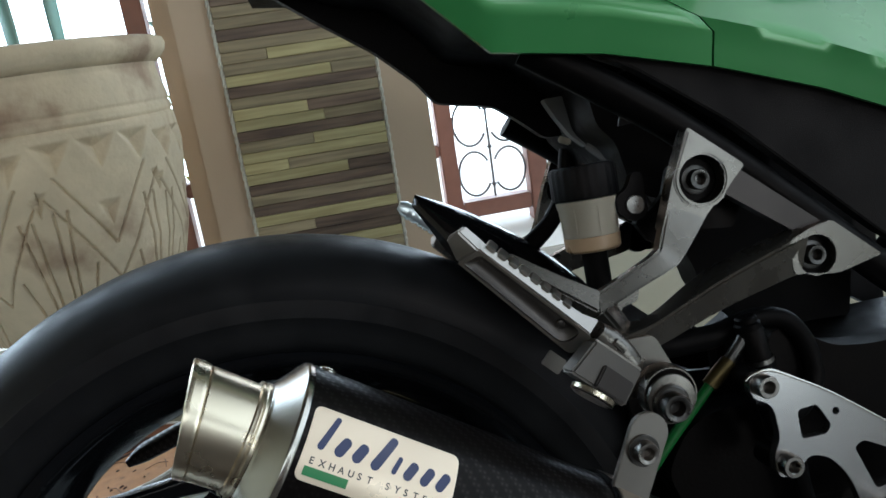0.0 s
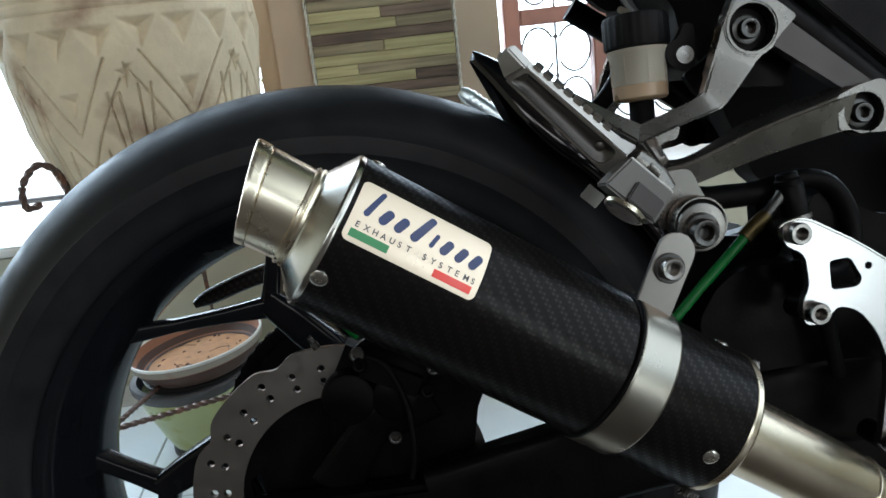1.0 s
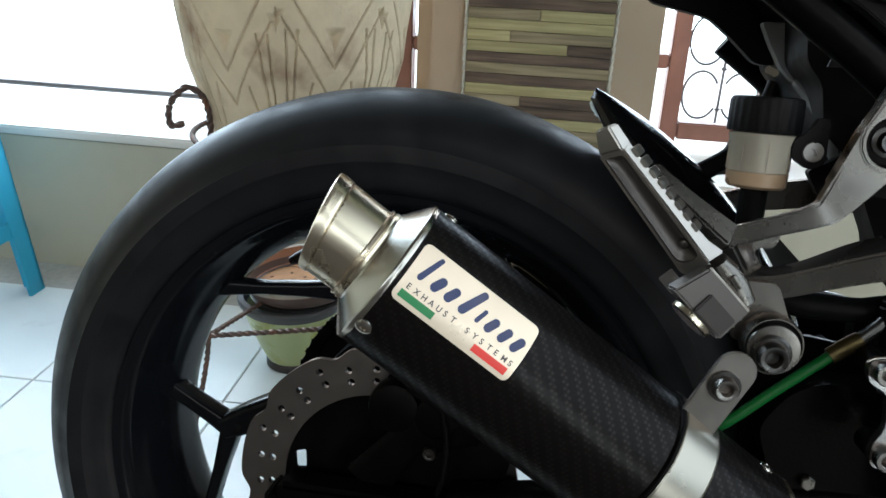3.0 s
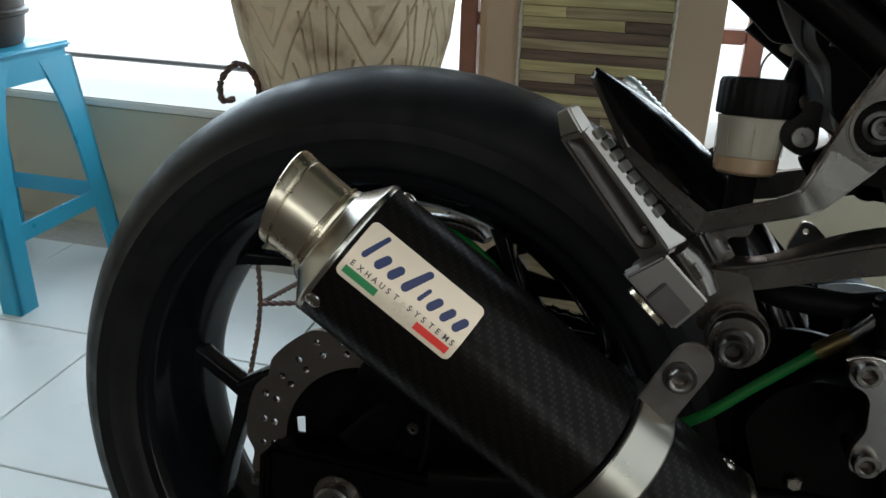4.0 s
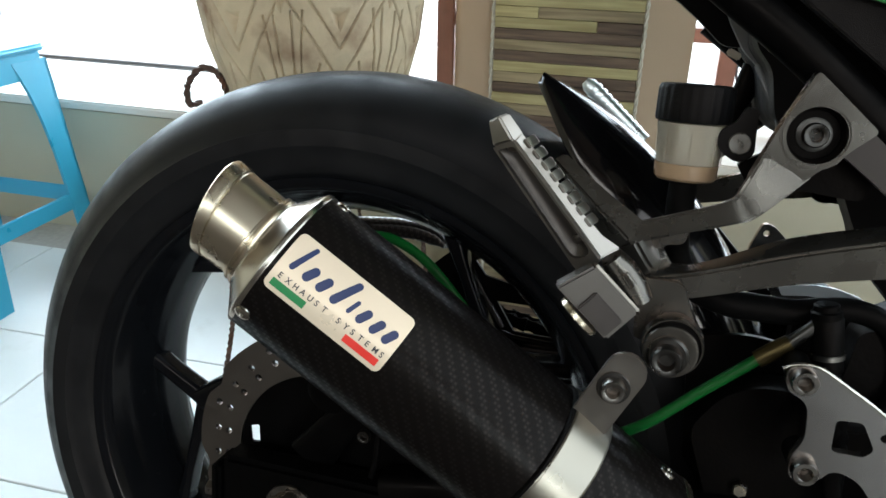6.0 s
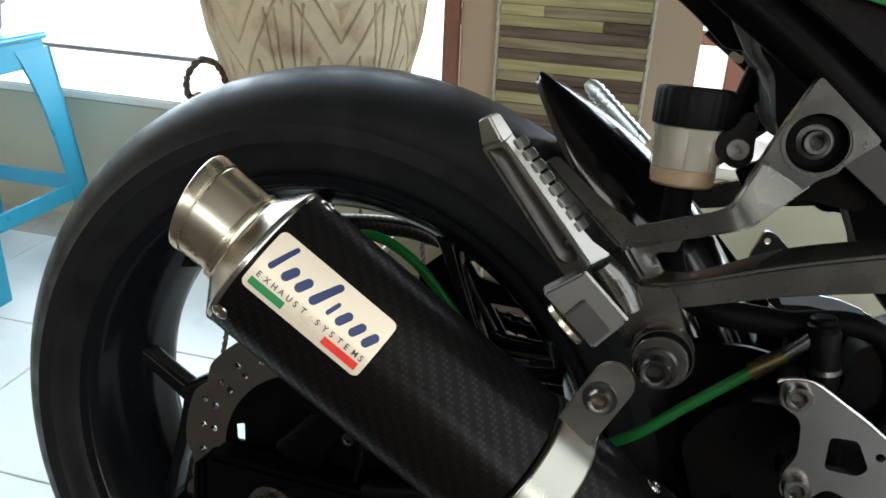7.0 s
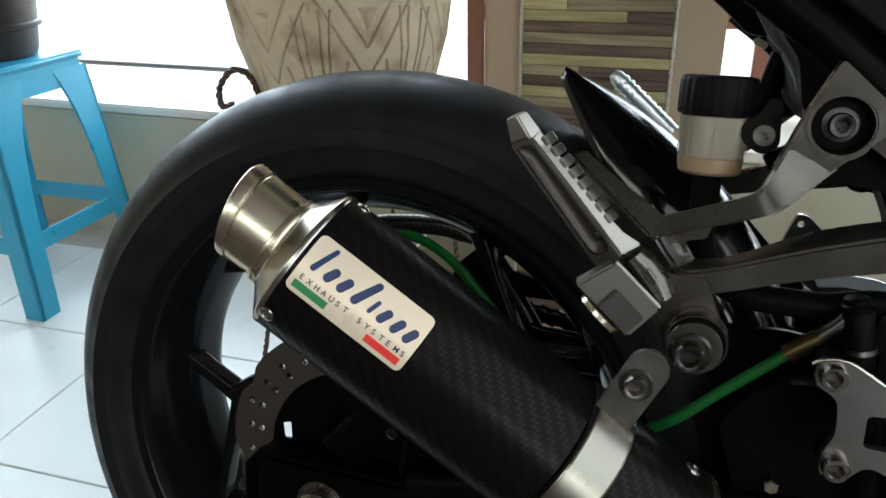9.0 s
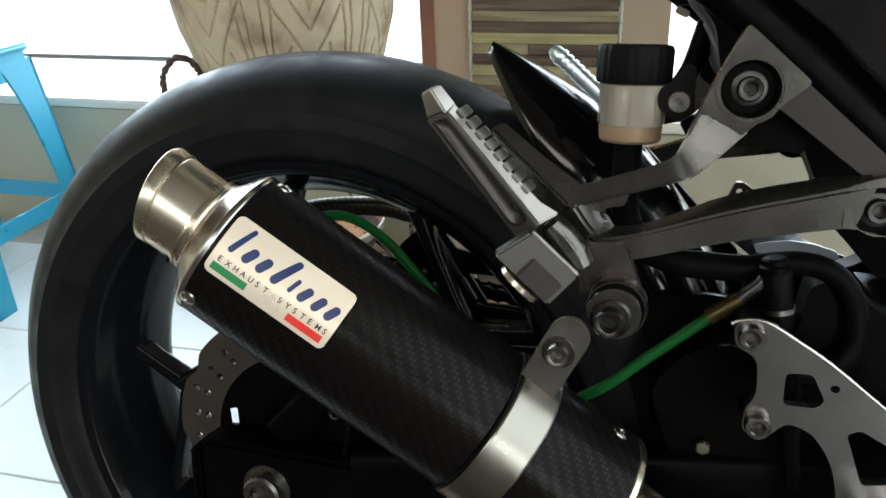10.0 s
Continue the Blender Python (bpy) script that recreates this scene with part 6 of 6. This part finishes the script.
part("pivot_plate", plate(fillet([(0.300, 0.470), (0.320, 0.462), (0.360, 0.450), (0.415, 0.455), (0.480, 0.500), (0.520, 0.30), (0.440, 0.22), (0.380, 0.24), (0.340, 0.33), (0.310, 0.36)], 0.02), 0.0850, 0.1120, [], 0.005), SATIN_BLACK, engine, "black swingarm pivot plate", smooth=40)
# made-up blackout sheet, keeps the gap before the hugger dark
part("blackout_plate", plate(fillet([(0.262, 0.470), (0.300, 0.476), (0.345, 0.470), (0.400, 0.462), (0.420, 0.300), (0.330, 0.300), (0.270, 0.380)], 0.01), -0.0720, -0.0670, [], 0.001), SATIN_BLACK, engine, "added black plate that hides the hugger's reflections", smooth=40)
part("line_block", box((0.024, 0.022, 0.030), (0.3300, -0.1000, 0.4900), 0.004), SATIN_BLACK, engine, "black brake line block")
part("inner_guard", box((0.02, 0.17, 0.180), (0.385, 0.0, 0.350), 0.008, m=Matrix.Rotation(radians(-14), 4, "Y")), GRAIN_BLACK, engine, "black inner mudguard", smooth=40)
part("frame_nut", lathe([(0, 0.0052), (0.004, 0.0052), (0.005, 0.0042), (0.005, 0.0005)], (0.3043, -0.1130, 0.3861), (0, -1, 0), 6), BOLT, engine, "pale steel nut")
part("cylinder_boot", lathe([(0, 0.0062), (0.010, 0.0080), (0.014, 0.0064), (0.020, 0.0082), (0.024, 0.0066), (0.030, 0.0084), (0.034, 0.0070), (0.060, 0.0050), (0.085, 0.0048)], (0.3440, -0.1300, 0.4600), (0.16, 0, -1), 24), SOFT_RUBBER, engine, "ribbed rubber boot")
# left rear set beyond the wheel
part("far_rear_set", plate(fillet([(0.325, 0.480), (0.335, 0.508), (0.345, 0.506), (0.400, 0.455), (0.445, 0.440), (0.440, 0.420), (0.370, 0.425), (0.330, 0.455)], 0.005), 0.184, 0.192, [circle(0.339, 0.498, 0.003, 12), circle(0.350, 0.465, 0.008, 14)], 0.0008), MACHINED, bike, "machined aluminium rear-set plate", smooth=30)
part("far_heel_guard", plate(fillet([(0.3560, 0.4500), (0.3720, 0.4545), (0.3885, 0.4568), (0.4080, 0.4555), (0.4280, 0.4500), (0.4350, 0.4380), (0.4260, 0.4400), (0.4046, 0.4440), (0.3820, 0.4455), (0.3600, 0.4425)], 0.002), 0.1700, 0.1730, [], 0.0006), GUARD, bike, "pale aluminium heel guard", smooth=30)
part("far_shift_lever", plate(fillet([(0.4530, 0.4075), (0.4753, 0.4125), (0.5000, 0.4150), (0.5000, 0.4060), (0.4769, 0.4030), (0.4590, 0.4005)], 0.002), 0.1700, 0.1740, [], 0.0006), GUARD, bike, "pale aluminium shift lever", smooth=30)
# side stand holds it up on the far side
part("side_stand", sweep([(0.62, 0.10, 0.25), (0.60, 0.20, 0.10), (0.585, 0.262, 0.055)], 0.010, n=14), SATIN_BLACK, bike, "black side stand")
part("stand_foot", box((0.05, 0.04, 0.008), (0.58, 0.268, 0.0535), 0.002, m=Matrix.Rotation(radians(10.5), 4, "X")), SATIN_BLACK, bike)
# front wheel, outside the view, carries the front of the machine
front = lathe([(-0.050, 0.219), (-0.055, 0.235), (-0.057, 0.262), (-0.045, 0.285), (-0.02, 0.298), (0.02, 0.298), (0.045, 0.285), (0.057, 0.262), (0.055, 0.235), (0.050, 0.219)], (1.37, 0, 0.300), (0, 1, 0), 64, closed=True)
part("front_tyre", front, RUBBER, bike, "black front tyre")
part("front_fork", sweep([(1.37, 0.0, 0.30), (1.37, -0.09, 0.32), (1.20, -0.09, 0.75), (1.10, -0.05, 0.80), (0.80, 0, 0.72), (0.55, 0, 0.50)], 0.03, n=16), SATIN_BLACK, bike, "black front fork and frame")


# ---- pieces: wooden strips of the pillar, then floor tiles ----
random.seed(5)
STRIPS = {}


def plank_mesh(length, high, mat):
    key = (round(length, 3), high, mat.name)
    if key not in STRIPS:
        STRIPS[key] = mesh("plank", box((length - 0.0006, 0.007, high - 0.0006), (0, 0, 0), 0.0008, segments=1), mat, 30)
    return STRIPS[key]


# tones from z = 0.40 up, as (tone, where it ends across the pillar); the rest runs on in the same manner
TONES = {"p": PALE_WOOD, "m": MID_WOOD, "d": DARK_WOOD}
SEEN = ["d6m", "m", "p", "d", "m4d", "p", "d", "m", "d", "p7d", "p3m", "p", "m5p", "d", "p6m", "p5d", "m", "d", "p7m", "m", "m3p", "m", "d", "m6d", "m", "d4p", "p"]
HIGH = 0.0172
rows = 140
for k in range(rows):
    z = 0.012 + HIGH * (k + 0.5)
    first = round((0.405 - 0.012) / HIGH)
    if first <= k < first + len(SEEN):
        code = SEEN[k - first]
    else:
        code = random.choice(["d", "m", "p", "d5m", "m4p", "p6d", "m", "d", "p7m", "d3p"])
    cuts = [(0.0, 1.0, code[0])] if len(code) == 1 else [(0.0, int(code[1]) / 10, code[0]), (int(code[1]) / 10, 1.0, code[2])]
    for a, b, tone in cuts:
        x0, x1 = EDGE_L + (EDGE_R - EDGE_L) * a, EDGE_L + (EDGE_R - EDGE_L) * b
        ob = new("plank", plank_mesh(x1 - x0, HIGH, TONES[tone]))
        ob.parent = pillar
        ob.location = ((x0 + x1) / 2, PF - 0.0025 - 0.0012 * random.random(), z)

# added dark floor out of view, keeps reflections from below dark
slab("floor_inner", (-2.6, -3.6, -0.0030), (2.6, -0.19, -0.0020), CEMENT, "unseen dark floor added on the camera's side of the tiles", "floor", 0)
floor = slab("floor", (-2.6, -3.6, -0.10), (2.6, 0.955, -0.0035), GROUT, "floor of large white glazed tiles with grey joints", "floor", 0)
TILE_SIZE = 0.340
one_tile = mesh("tile", box((TILE_SIZE - 0.003, TILE_SIZE - 0.003, 0.008), (0, 0, -0.004), 0.0012, segments=1), TILE, 30)
turn = Matrix.Rotation(0.036, 4, "Z")
for i in range(-7, 9):
    for j in range(-11, 2):
        c = turn @ Vector((-0.711 + TILE_SIZE * (i + 0.5), 0.184 + TILE_SIZE * (j + 0.5), 0))
        if -2.45 < c.x < 2.45 and -0.15 < c.y < 0.92:
            ob = new("tile", one_tile)
            ob.parent = floor
            ob.matrix_basis = Matrix.Translation((c.x, c.y, 0.0)) @ turn @ Matrix.Rotation(radians(90 * random.randrange(4)), 4, "Z")
